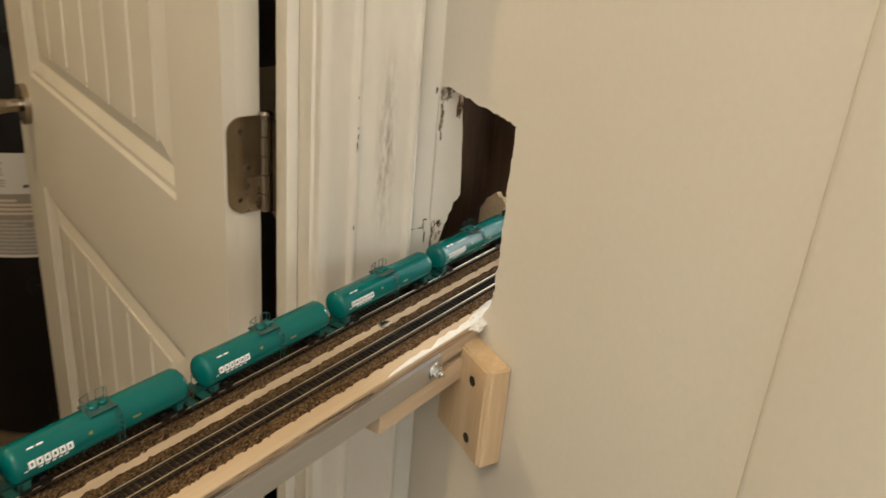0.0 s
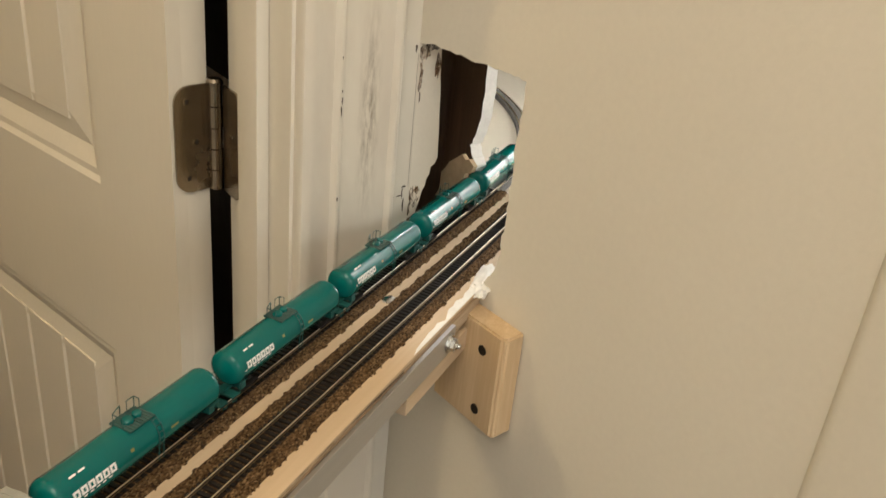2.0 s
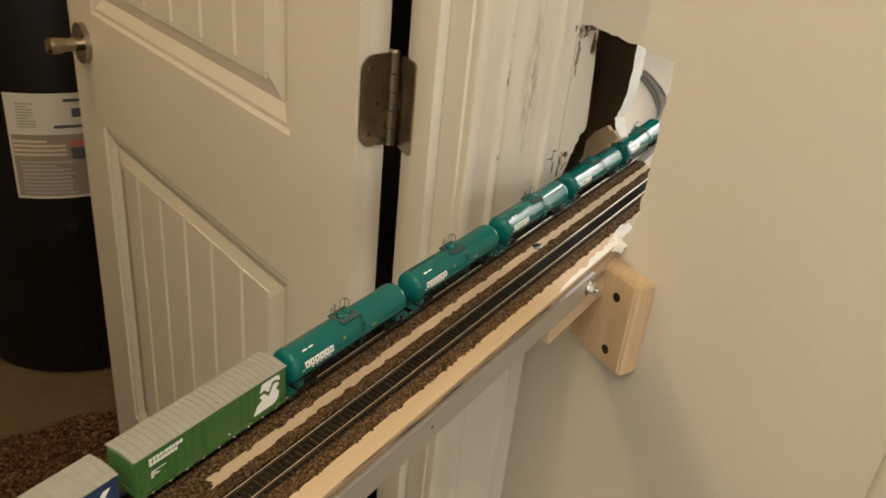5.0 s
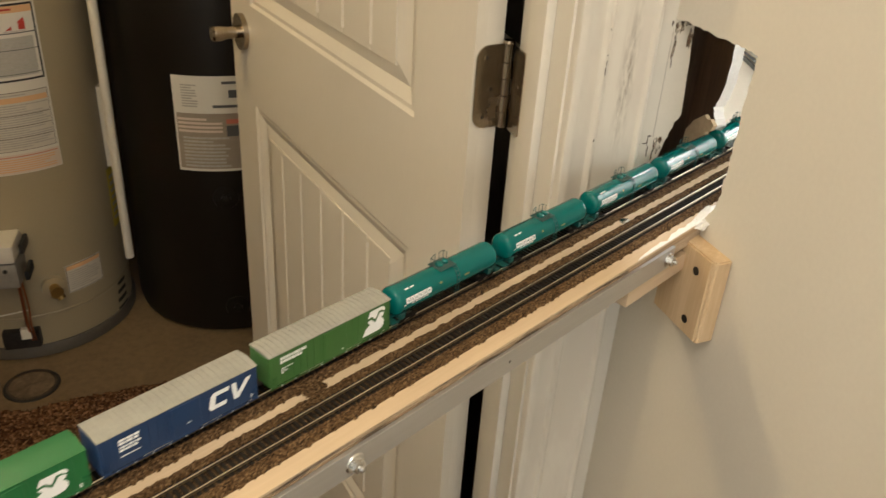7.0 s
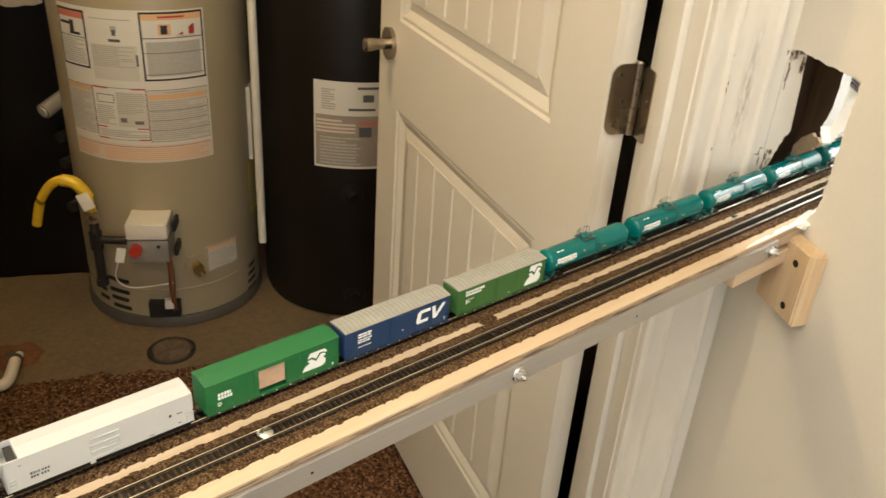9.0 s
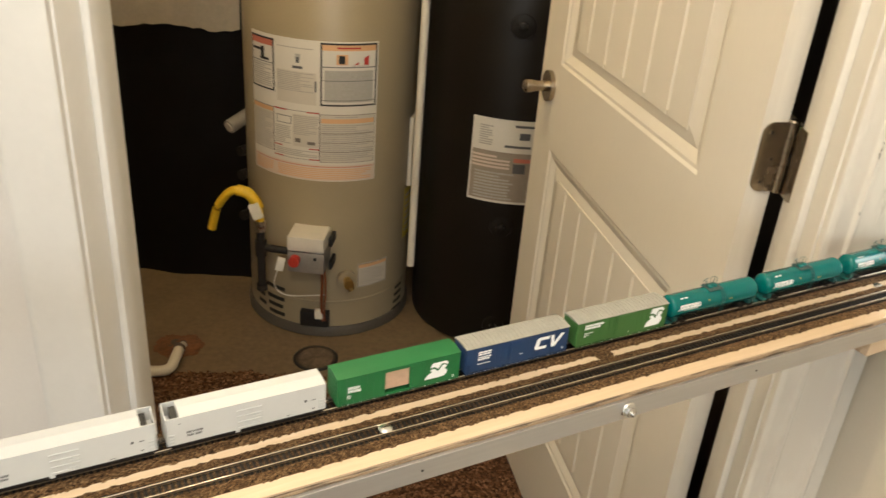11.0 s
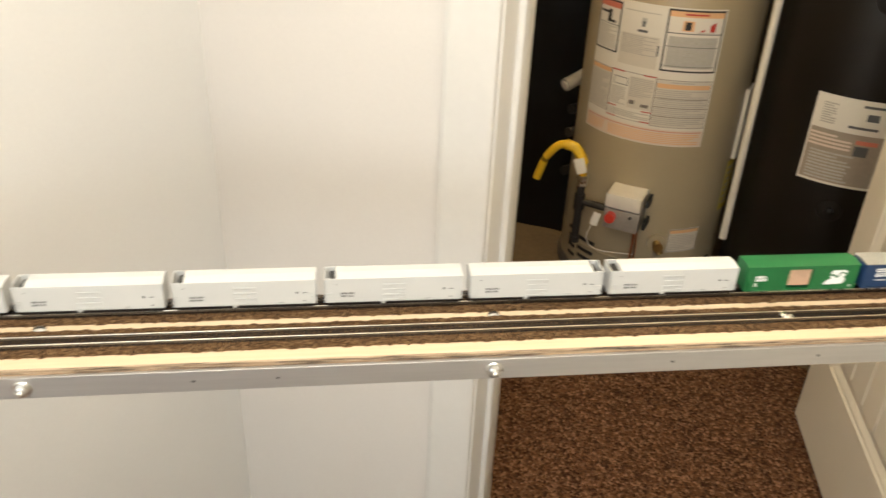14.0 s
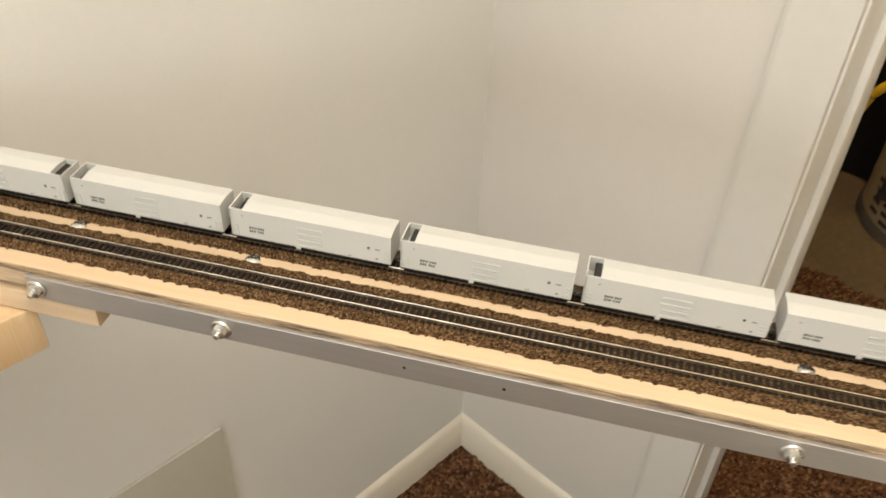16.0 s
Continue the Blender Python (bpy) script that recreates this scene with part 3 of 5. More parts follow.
# nicks on the casing by the hole
bm = bmesh.new()
rnd = random.Random(8)
B1, B2 = YW - 0.0126, YW - 0.0150
for x, z, w, h, y in ((-0.0505, 1.171, 0.0010, 0.0048, B1), (-0.0500, 1.178, 0.0007, 0.0030, B1), (-0.0503, 1.185, 0.0005, 0.0014, B1), (-0.0508, 1.208, 0.0005, 0.0016, B1), (-0.0510, 1.105, 0.0006, 0.0024, B1), (0.0020, 1.0930, 0.0060, 0.0005, YW - 0.0002),
                      (0.0135, 1.0960, 0.0007, 0.0055, YW - 0.0002), (0.0110, 1.0935, 0.0030, 0.0007, YW - 0.0002), (0.0150, 1.1010, 0.0028, 0.0010, YW - 0.0002), (0.0150, 1.0850, 0.0009, 0.0070, YW - 0.0002), (0.0165, 1.2090, 0.0012, 0.0040, YW - 0.0002)):
    ring = [(x + w * math.cos(a) * rnd.uniform(0.35, 1.1), z + h * math.sin(a) * rnd.uniform(0.55, 1.1)) for a in np.linspace(0, 6.283, 13)[:-1]]
    prism(bm, ring, "y", y - 0.0001, y)
setting("trim_nicks", bm, NICK, "dark nicks and scrapes on the casing edge", "stain")
bm = box(bmesh.new(), 0.0186, 0.0189, YW - 0.0003, YW - 0.0001, 1.10, 1.205)
setting("trim_pencil_line", bm, DIRT, "thin pencil line beside the hole", "stain")


# ---- utility closet ----
def arc(bm, r, a0, a1, z0, z1, t=0.0006):
    """A thin patch that follows a round tank, angles in degrees."""
    n = max(2, int(abs(a1 - a0) / 3))
    at = lambda a, rr, z: (rr * math.cos(radians(a)), rr * math.sin(radians(a)), z)  # noqa: E731
    rows = [[bm.verts.new(at(a, rr, z)) for a in np.linspace(a0, a1, n + 1)] for rr, z in ((r, z0), (r + t, z0), (r + t, z1), (r, z1))]
    for i in range(4):
        for k in range(n):
            bm.faces.new((rows[i][k], rows[i][k + 1], rows[(i + 1) % 4][k + 1], rows[(i + 1) % 4][k]))
    bm.faces.new([row[0] for row in rows]), bm.faces.new([row[-1] for row in reversed(rows)])
    bmesh.ops.recalc_face_normals(bm, faces=bm.faces)
    return bm


def bars(bm, r, a0, a1, z0, z1, rows, seed, t=0.0004, fill=0.55):
    """Lines of print too small to read."""
    rnd = random.Random(seed)
    h = (z1 - z0) / rows
    for i in range(rows):
        end = a1 - (a1 - a0) * rnd.choice((0, 0, 0.05, 0.1, 0.35))
        arc(bm, r, a0, end, z0 + i * h + h * (1 - fill) / 2, z0 + (i + 1) * h - h * (1 - fill) / 2, t)
    return bm


def pol(a, r, z):
    return (r * math.cos(radians(a)), r * math.sin(radians(a)), z)


def water_heater():
    h = thing("water_heater", ROOM @ pose(-0.893, 1.620, -0.012), "beige gas water heater with paper warning labels", "water heater")
    R = 0.258
    tank = part("tank", lathe(bmesh.new(), [(0.240, 0.03), (R, 0.035), (R, 0.118), (R + 0.0015, 0.120), (R + 0.0015, 0.126), (R, 0.128), (R, 1.45), (0.245, 1.47), (0.1, 1.48)], 64), TANKGREY, h)
    part("base_ring", lathe(bmesh.new(), [(0.255, 0), (R + 0.008, 0.002), (R + 0.009, 0.020), (R + 0.003, 0.034), (0.24, 0.034)], 64), TANKBASE, h)
    lab = part("warning_label", arc(bmesh.new(), R, -138.5, -51, 0.528, 0.930), PAPER, h, "white paper warning label with small print")
    r = R + 0.0007

    def text(a0, a1, z0, z1, rows, seed, owner=lab, lift=0.0, ink=None):
        tagged(part("print_block", bars(bmesh.new(), r + lift, a0, a1, z0, z1, rows, seed, 0.0002, 0.5), ink or PRINT, owner), kind="stuff")

    def patch(name, a0, a1, z0, z1, material_, lift=0.0, owner=lab):
        part(name, arc(bmesh.new(), r + lift, a0, a1, z0, z1, 0.0003), material_, owner)

    def cell(a0, a1, z0, z1, field):
        patch("cell_border", a0, a1, z0, z1, PRINT_D)
        patch("cell_field", a0 + 0.35, a1 - 0.35, z0 + 0.0014, z1 - 0.0014, field, 0.0004)

    # boxed warning with an orange heading
    patch("black_frame", -87, -52, 0.752, 0.926, BLACK)
    patch("white_field", -86, -53, 0.757, 0.921, PAPER, 0.0004)
    patch("orange_band", -86, -53, 0.906, 0.921, PAPER_O, 0.0008)
    text(-77, -62, 0.909, 0.918, 1, 7, lift=0.0012, ink=RED)
    patch("rule", -86, -53, 0.860, 0.8625, INK, 0.0008)
    patch("grey_field", -84.5, -54.5, 0.764, 0.852, PAPER_G, 0.0008)
    text(-84, -55, 0.766, 0.850, 15, 1, lift=0.0012)
    patch("rule", -86, -53, 0.823, 0.8245, INK, 0.0014)
    patch("rule", -86, -53, 0.768, 0.7695, INK, 0.0014)
    patch("round_sign", -77.5, -70.5, 0.868, 0.896, PAPER_O, 0.0008)
    patch("dark_sign", -76, -72.4, 0.871, 0.893, BLACK, 0.0012)
    part("red_sign", prism_on(r + 0.001, -67, -57.5, 0.868, 0.895), RED, lab)
    text(-68, -56, 0.863, 0.867, 1, 12, lift=0.0009)
    # boxed warning with a red heading
    patch("black_frame", -138, -117.5, 0.775, 0.920, BLACK)
    patch("white_field", -137, -118.5, 0.780, 0.915, PAPER, 0.0004)
    patch("red_band", -137, -118.5, 0.899, 0.915, PAPER_R, 0.0008)
    text(-136, -119.5, 0.784, 0.848, 11, 2, lift=0.0008)
    patch("rule", -137, -118.5, 0.851, 0.853, INK, 0.0008)
    patch("dark_sign", -136, -126.5, 0.880, 0.887, BLACK, 0.0008)
    patch("dark_sign", -128.5, -125.5, 0.862, 0.892, BLACK, 0.0008)
    patch("dark_sign", -129, -121.5, 0.857, 0.864, BLACK, 0.0008)
    # maker's panel
    text(-115, -90, 0.903, 0.908, 1, 13)
    patch("emblem", -102.6, -99.4, 0.874, 0.890, PAPER_G)
    patch("dark_sign", -102.0, -100.0, 0.866, 0.881, INK, 0.0004)
    patch("dark_sign", -104.5, -98, 0.850, 0.857, INK)
    patch("grey_field", -115.5, -89.5, 0.752, 0.842, PAPER_L)
    text(-115, -91, 0.785, 0.840, 11, 3, lift=0.0004)
    patch("dark_sign", -90.4, -89.3, 0.79, 0.820, INK, 0.0006)
    # second row of cells
    cell(-138, -118.6, 0.600, 0.730, PAPER_L)
    patch("red_band", -137.5, -119, 0.716, 0.728, PAPER_O, 0.0008)
    text(-137, -120, 0.606, 0.712, 20, 4, lift=0.0008)
    cell(-118.4, -87.4, 0.590, 0.732, PAPER)
    for a0, a1, z in ((-118.2, -108.5, 0.7285), (-95.5, -87.6, 0.7285), (-118.2, -111.5, 0.5905), (-94, -87.6, 0.5905), (-118.2, -112, 0.622), (-94, -87.6, 0.622)):
        patch("red_rule", a0, a1, z, z + 0.0032, RED, 0.0009)
    patch("drawing_frame", -116, -105.5, 0.690, 0.713, INK, 0.0008)
    patch("drawing_field", -115.6, -105.9, 0.692, 0.711, PAPER, 0.0012)
    patch("grey_field", -104.5, -88, 0.628, 0.722, PAPER_L, 0.0008)
    text(-104, -88.5, 0.662, 0.720, 11, 5, lift=0.0012)
    text(-117, -106, 0.630, 0.684, 10, 14, lift=0.0008)
    patch("dark_sign", -103, -99.4, 0.640, 0.652, PRINT_D, 0.0012)
    patch("dark_sign", -95, -90, 0.636, 0.645, PRINT_D, 0.0012)
    text(-117, -88.5, 0.597, 0.618, 4, 15, lift=0.0008)
    cell(-87.2, -52.2, 0.586, 0.728, PAPER_L)
    patch("orange_band", -86.5, -53, 0.703, 0.716, PAPER_O, 0.0008)
    text(-78, -63, 0.718, 0.724, 1, 16, lift=0.0008)
    text(-86, -53, 0.592, 0.700, 19, 6, lift=0.0008)
    for z in (0.672, 0.645, 0.618):
        patch("rule", -86.5, -53, z, z + 0.0014, PRINT_D, 0.0012)
    patch("peach_band", -138, -51.5, 0.530, 0.578, PAPER_P)
    patch("red_rule", -136, -52.5, 0.5715, 0.5735, PAPER_R, 0.0004)
    text(-136, -119, 0.534, 0.568, 6, 17, lift=0.0004, ink=PAPER_O)
    text(-116, -54, 0.534, 0.568, 6, 18, lift=0.0004, ink=PAPER_O)

    small = part("rating_label", arc(bmesh.new(), R, -61, -37.5, 0.168, 0.250), PAPER, h, "small white rating label")
    patch("cell_border", -60.8, -37.8, 0.1695, 0.249, PRINT_D, 0.0, small)
    patch("cell_field", -60.3, -38.2, 0.1715, 0.247, PAPER_L, 0.0003, small)
    patch("orange_band", -60.3, -38.2, 0.236, 0.247, PAPER_O, 0.0006, small)
    text(-59.5, -40, 0.176, 0.232, 9, 9, small, 0.0006)
    energy = part("energy_label", arc(bmesh.new(), R + 0.004, -20, -2, 0.285, 0.455), PAPER_Y, h, "yellow energy label on the side")
    text(-18, -5, 0.30, 0.44, 7, 11, energy, 0.004)
    part("manual_pouch", arc(bmesh.new(), R + 0.002, -16, 2, 0.46, 0.68, 0.012), PAPER, h, "paper manual in a clear pouch")
    # gas valve
    face = pose(0, 0, 0, 0, 0, -2.5)
    bm = box(bmesh.new(), -0.052, 0.056, -R - 0.085, -R + 0.02, 0.268, 0.335, 0.006)
    valve = part("gas_valve", bm, STEELGREY, h, "grey gas control valve with white cover")
    valve.matrix_local = face
    part("white_cover", box(bmesh.new(), -0.053, 0.057, -R - 0.088, -R + 0.02, 0.338, 0.385, 0.008), PVC, valve)
    part("red_knob", cyl(bmesh.new(), (-0.028, -R - 0.086, 0.312), (-0.028, -R - 0.108, 0.312), 0.016, 20), RED, valve)
    part("black_clip", box(bmesh.new(), 0.064, 0.074, -R - 0.06, -R, 0.275, 0.30, 0.002), BLACK, valve)
    part("black_clip", box(bmesh.new(), 0.064, 0.074, -R - 0.06, -R, 0.35, 0.375, 0.002), BLACK, valve)
    part("sight_hole", cyl(bmesh.new(), (0.03, -R - 0.084, 0.318), (0.03, -R - 0.088, 0.318), 0.005, 12), BLACK, valve)
    part("copper_line", tube(bmesh.new(), smooth_path([(0.043, -R - 0.05, 0.272), (0.044, -R - 0.052, 0.22), (0.041, -R - 0.045, 0.14), (0.040, -R - 0.02, 0.07)]), 0.0042, 8), COPPER, valve)
    part("copper_line", tube(bmesh.new(), smooth_path([(0.050, -R - 0.05, 0.272), (0.056, -R - 0.055, 0.20), (0.050, -R - 0.045, 0.13), (0.047, -R - 0.02, 0.07)]), 0.0026, 8), COPPER, valve)
    part("burner_inlet", box(bmesh.new(), -0.045, 0.045, -R - 0.022, -R + 0.02, 0.045, 0.095, 0.004), IRON, h)
    part("burner_tag", box(bmesh.new(), 0.005, 0.03, -R - 0.040, -R - 0.024, 0.085, 0.115, 0.002), PVC, h)
    # gas pipe, sediment trap and hose
    px, py, _ = pol(-119, 0.325, 0)
    pipe = part("gas_pipe", cyl(bmesh.new(), (px, py, 0.18), (px, py, 0.37), 0.0125, 16), IRON, h, "black iron gas pipe")
    part("tee", cyl(bmesh.new(), (px, py, 0.285), (px, py, 0.335), 0.0175, 16), IRON, pipe)
    part("branch_pipe", cyl(bmesh.new(), (px, py, 0.312), (-0.05, -R - 0.04, 0.312), 0.0115, 16), IRON, pipe)
    part("pipe_cap", cyl(bmesh.new(), (px, py, 0.168), (px, py, 0.188), 0.0165, 16), IRON, pipe)
    part("flare_nut", cyl(bmesh.new(), (px, py, 0.365), (px, py, 0.40), 0.016, 6), STEEL, pipe)
    hose = part("gas_hose", tube(bmesh.new(), smooth_path([(px, py, 0.39), (px - 0.004, py, 0.435), (px - 0.026, py - 0.005, 0.482), (px - 0.075, py - 0.005, 0.490), (px - 0.122, py + 0.005, 0.435), (px - 0.148, py + 0.01, 0.355)]), 0.0125, 12), YELLOW, h, "yellow coated flexible gas hose")
    part("hose_wrap", tube(bmesh.new(), smooth_path([(px - 0.002, py - 0.002, 0.440), (px - 0.014, py - 0.005, 0.466), (px - 0.034, py - 0.006, 0.487), (px - 0.062, py - 0.006, 0.493)]), 0.0165, 12), YELLOW, hose, "yellow warning tag wrapped round the hose")
    part("white_tag", box(bmesh.new(), -0.016, 0.016, -0.004, 0.004, -0.024, 0.024, 0.003), PAPER, hose).matrix_local = pose(px - 0.006, py - 0.021, 0.437, -8, -22, 4)
    part("paper_tag", box(bmesh.new(), -0.012, 0.012, -0.001, 0.001, -0.022, 0.020, 0.0008), PAPER, pipe).matrix_local = pose(px + 0.062, py - 0.02, 0.272, -12, 14, 10)
    # igniter wire
    part("igniter_wire", tube(bmesh.new(), smooth_path([(px + 0.055, py - 0.015, 0.255), (px + 0.042, py - 0.02, 0.20), (px + 0.080, -R - 0.045, 0.165), (0.038, -R - 0.05, 0.180)]), 0.0018, 6), PVC, h)
    # drain valve
    a = -69
    drain = part("drain_valve", cyl(bmesh.new(), pol(a, R - 0.01, 0.205), pol(a, R + 0.012, 0.205), 0.030, 24), TANKGREY, h)
    part("brass_spout", cyl(cyl(bmesh.new(), pol(a, R + 0.01, 0.205), pol(a, R + 0.034, 0.203), 0.013, 16), pol(a, R + 0.026, 0.205), pol(a + 2, R + 0.034, 0.182), 0.010, 16), BRASS, drain)
    part("brass_handle", cyl(bmesh.new(), pol(a, R + 0.034, 0.204), pol(a, R + 0.040, 0.204), 0.016, 16), BRASS, drain)
    for a0, a1, zs in ((-127, -113, (0.046, 0.073, 0.100)), (-129, -112.5, (0.138,)), (-140, -131, (0.058, 0.088, 0.118, 0.150))):
        for k, z in enumerate(zs):
            part("vent_slot", arc(bmesh.new(), R, a0 - k * 0.7, a1 - (k == 1) * 1.2, z, z + 0.0125, 0.0012), BLACK, tank)
    for row in range(4):
        part("vent_slot", arc(bmesh.new(), R, -28 + row, -16, 0.030 + 0.026 * row, 0.041 + 0.026 * row, 0.0012), BLACK, tank)
    stub = part("pipe_stub", cyl(bmesh.new(), pol(-176, R - 0.02, 0.640), pol(-161, R + 0.050, 0.612), 0.021, 20), STEELGREY, h)
    part("stub_end", cyl(bmesh.new(), pol(-161.4, R + 0.048, 0.6128), pol(-160.8, R + 0.0525, 0.611), 0.015, 20), PVC, stub)
    for z in (0.44, 0.52, 0.30):
        part("side_fitting", cyl(bmesh.new(), pol(-180, R - 0.02, z), pol(-168, R + 0.022, z), 0.016, 14), IRON, h)


def prism_on(r, a0, a1, z0, z1):
    """A small right-angled triangle on a round tank."""
    bm = bmesh.new()
    vs = [bm.verts.new(pol(a, r + 0.0004, z)) for a, z in ((a0, z0), (a1, z0), (a1, z1))]
    back = [bm.verts.new(pol(a, r, z)) for a, z in ((a0, z0), (a1, z0), (a1, z1))]
    bm.faces.new(vs), bm.faces.new(list(reversed(back)))
    for i in range(3):
        bm.faces.new((vs[i], back[i], back[(i + 1) % 3], vs[(i + 1) % 3]))
    return bm


TANKBASE = mat("dark_base_ring", (0.09, 0.075, 0.058), 0.5, var=0.15)
STEELGREY = mat("grey_cast_metal", (0.33, 0.30, 0.26), 0.45, 0.4, var=0.1, scale=30)
PAPER_R = mat("label_red", (0.55, 0.16, 0.10), 0.5, var=0.05)
PAPER_Y = mat("label_yellow", (0.55, 0.42, 0.05), 0.5, var=0.1, scale=30)
PRINT_D = mat("dark_print", (0.16, 0.13, 0.11), 0.6, var=0.2, scale=120)
PAPER_L = mat("label_pale_grey", (0.58, 0.52, 0.43), 0.5, var=0.05)
PRINT = mat("grey_print", (0.43, 0.39, 0.33), 0.6, var=0.2, scale=120, fine=900)
water_heater()


def dark_tank():
    h = thing("storage_tank", ROOM @ pose(-0.328, 1.650, -0.012), "dark grey storage tank with a paper label", "water tank")
    R = 0.283
    part("tank", lathe(bmesh.new(), [(0.25, 0), (R - 0.004, 0.01), (R, 0.03), (R, 1.45), (0.26, 1.5), (0.1, 1.52)], 64), TANKDARK, h)
    lab = part("paper_label", arc(bmesh.new(), R, -116.5, -72, 0.505, 0.755), PAPER, h, "white paper label with small print")
    r = R + 0.0007
    part("brown_field", arc(bmesh.new(), r, -115.5, -74, 0.512, 0.66, 0.0003), PAPER_B, lab)
    tagged(part("print_block", bars(bmesh.new(), r + 0.0004, -113, -90, 0.515, 0.60, 9, 21), PRINT, lab), kind="stuff")
    tagged(part("red_print_block", bars(bmesh.new(), r + 0.0004, -115, -93, 0.608, 0.65, 4, 22), PAPER_P, lab), kind="stuff")
    for lift, a0, a1, z0, z1 in ((0, -97, -82, 0.675, 0.682), (0, -89, -83, 0.70, 0.72), (0, -92, -80, 0.735, 0.742), (0.0004, -91, -84, 0.60, 0.628)):
        part("dark_sign", arc(bmesh.new(), r + lift, a0, a1, z0, z1, 0.0003), INK, lab)
    part("red_band", arc(bmesh.new(), r + 0.0004, -91, -80, 0.633, 0.645, 0.0003), PAPER_R, lab)
    tagged(part("print_block", bars(bmesh.new(), r, -112, -104, 0.675, 0.735, 9, 23), PRINT, lab), kind="stuff")
    for a, z in ((-94, 1.01), (-94, 0.43), (-92, 0.09)):
        cap = part("plug_cover", lathe(bmesh.new(), [(0.034, 0), (0.032, 0.004), (0.012, 0.006)], 24, Matrix.Translation(pol(a, R - 0.002, z)) @ pose(0, 0, 0, 0, 90, a)), TANKDARK, h)
        part("plug", lathe(bmesh.new(), [(0.012, 0), (0.012, 0.014), (0.007, 0.016)], 12, Matrix.Translation(pol(a, R + 0.002, z)) @ pose(0, 0, 0, 0, 90, a)), TANKDARK, cap)


dark_tank()

p = thing("drain_pipe", ROOM @ pose(-0.609, 1.43, 0), "thin white plastic pipe hanging between the tanks", "pipe")
part("pipe", cyl(bmesh.new(), (0, 0, 0.232), (0, 0, TOP), 0.0115, 20), PVC, p)
part("pipe_clip", box(bmesh.new(), -0.014, 0.014, 0.0, 0.1, 1.95, 1.97, 0.002), STEELGREY, p)


def plastic_sheet():
    s = thing("plastic_sheet", ROOM @ pose(-1.6, 1.685, 0), "black plastic sheet hung over the foundation wall", "plastic sheet")
    bm = bmesh.new()
    front = []
    for i in range(41):
        x = -0.5 + i * 0.0235
        front.append([bm.verts.new((x, 0.012 * noise.noise((x * 9, z * 4, 0)) + 0.02 * noise.noise((x * 3, z * 2.2, 7)), z + (0.012 * noise.noise((x * 8, 4, 0)) if k == 0 else 0)))
                      for k, z in enumerate(np.linspace(-0.02, 1.3, 30))])
    for a, b in zip(front, front[1:]):
        for k in range(29):
            bm.faces.new((a[k], b[k], b[k + 1], a[k + 1]))
    bmesh.ops.solidify(bm, geom=bm.faces, thickness=0.003)
    part("sheet", bm, SHEET, s)
    c = thing("insulation_blanket", ROOM @ pose(-1.6, 1.60, 0), "cream insulation facing with a ragged lower edge", "insulation")
    bm = bmesh.new()
    front = []
    for i in range(41):
        x = -0.5 + i * 0.0235
        low = 0.862 + 0.022 * noise.noise((x * 7, 2, 0)) + 0.012 * noise.noise((x * 30, 5, 0)) - 0.05 * (x > 0.0) * 0 + 0.03 * x
        front.append([bm.verts.new((x, 0.02 * noise.noise((x * 5, z * 4, 3)), z if k else low)) for k, z in enumerate(np.linspace(0.89, 1.6, 16))])
    for a, b in zip(front, front[1:]):
        for k in range(15):
            bm.faces.new((a[k], b[k], b[k + 1], a[k + 1]))
    bmesh.ops.solidify(bm, geom=bm.faces, thickness=0.012)
    part("facing", bm, CLOTH, c)


plastic_sheet()

e = thing("floor_pipe", ROOM @ pose(-1.26, 1.075, -0.012), "white plastic elbow lying over a rusty hole in the concrete", "pipe")
part("elbow", tube(bmesh.new(), smooth_path([(-0.16, -0.032, 0.034), (-0.07, -0.022, 0.034), (-0.012, -0.014, 0.035), (0.006, 0.006, 0.036), (0.003, 0.05, 0.034), (-0.004, 0.105, 0.030)]), 0.0150, 14), PVC, e)
part("coupling", cyl(bmesh.new(), (-0.075, -0.0228, 0.034), (-0.045, -0.0185, 0.034), 0.0172, 20), PVC, e)
part("dark_ring", cyl(bmesh.new(), (-0.0035, 0.100, 0.0302), (-0.0048, 0.112, 0.0296), 0.0175, 20), NICK, e)
part("pipe_end", cyl(bmesh.new(), (-0.0048, 0.112, 0.0296), (-0.001, 0.135, 0.026), 0.0105, 16), PVC, e)


def rough_patch(rx, ry, rz, seed):
    bm = bmesh.new()
    bmesh.ops.create_icosphere(bm, subdivisions=5, radius=1)
    for v in bm.verts:
        q = v.co + Vector((seed, 0, 0))
        n = 1 + 0.30 * noise.noise(q * 2.0) + 0.20 * noise.noise(q * 6.0) + 0.10 * noise.noise(q * 15.0)
        v.co = Vector((v.co.x * rx * n, v.co.y * ry * n, v.co.z * rz * n))
    return bm


rust = thing("rust_patch", ROOM @ pose(-1.285, 1.235, -0.013), "rusty broken concrete round the pipe", "rubble")
part("rubble", rough_patch(0.075, 0.062, 0.010, 3.0), RUSTY, rust)
part("hollow", rough_patch(0.040, 0.032, 0.0125, 8.0), NICK, rust)
DRAIN = mat("stained_drain_cover", (0.105, 0.070, 0.042), 0.8, var=0.6, scale=28, fine=90, bump=0.4, depth=0.001)
d = thing("floor_drain", ROOM @ pose(-0.868, 1.236, -0.012), "round dark-rimmed drain cover in the concrete floor", "drain")
part("cover", lathe(bmesh.new(), [(0.054, 0.0005), (0.054, 0.003), (0.0, 0.004)], 40), DRAIN, d)
part("rim", lathe(bmesh.new(), [(0.068, 0.0005), (0.066, 0.0025), (0.055, 0.0025), (0.055, 0.0005)], 40), IRON, d)
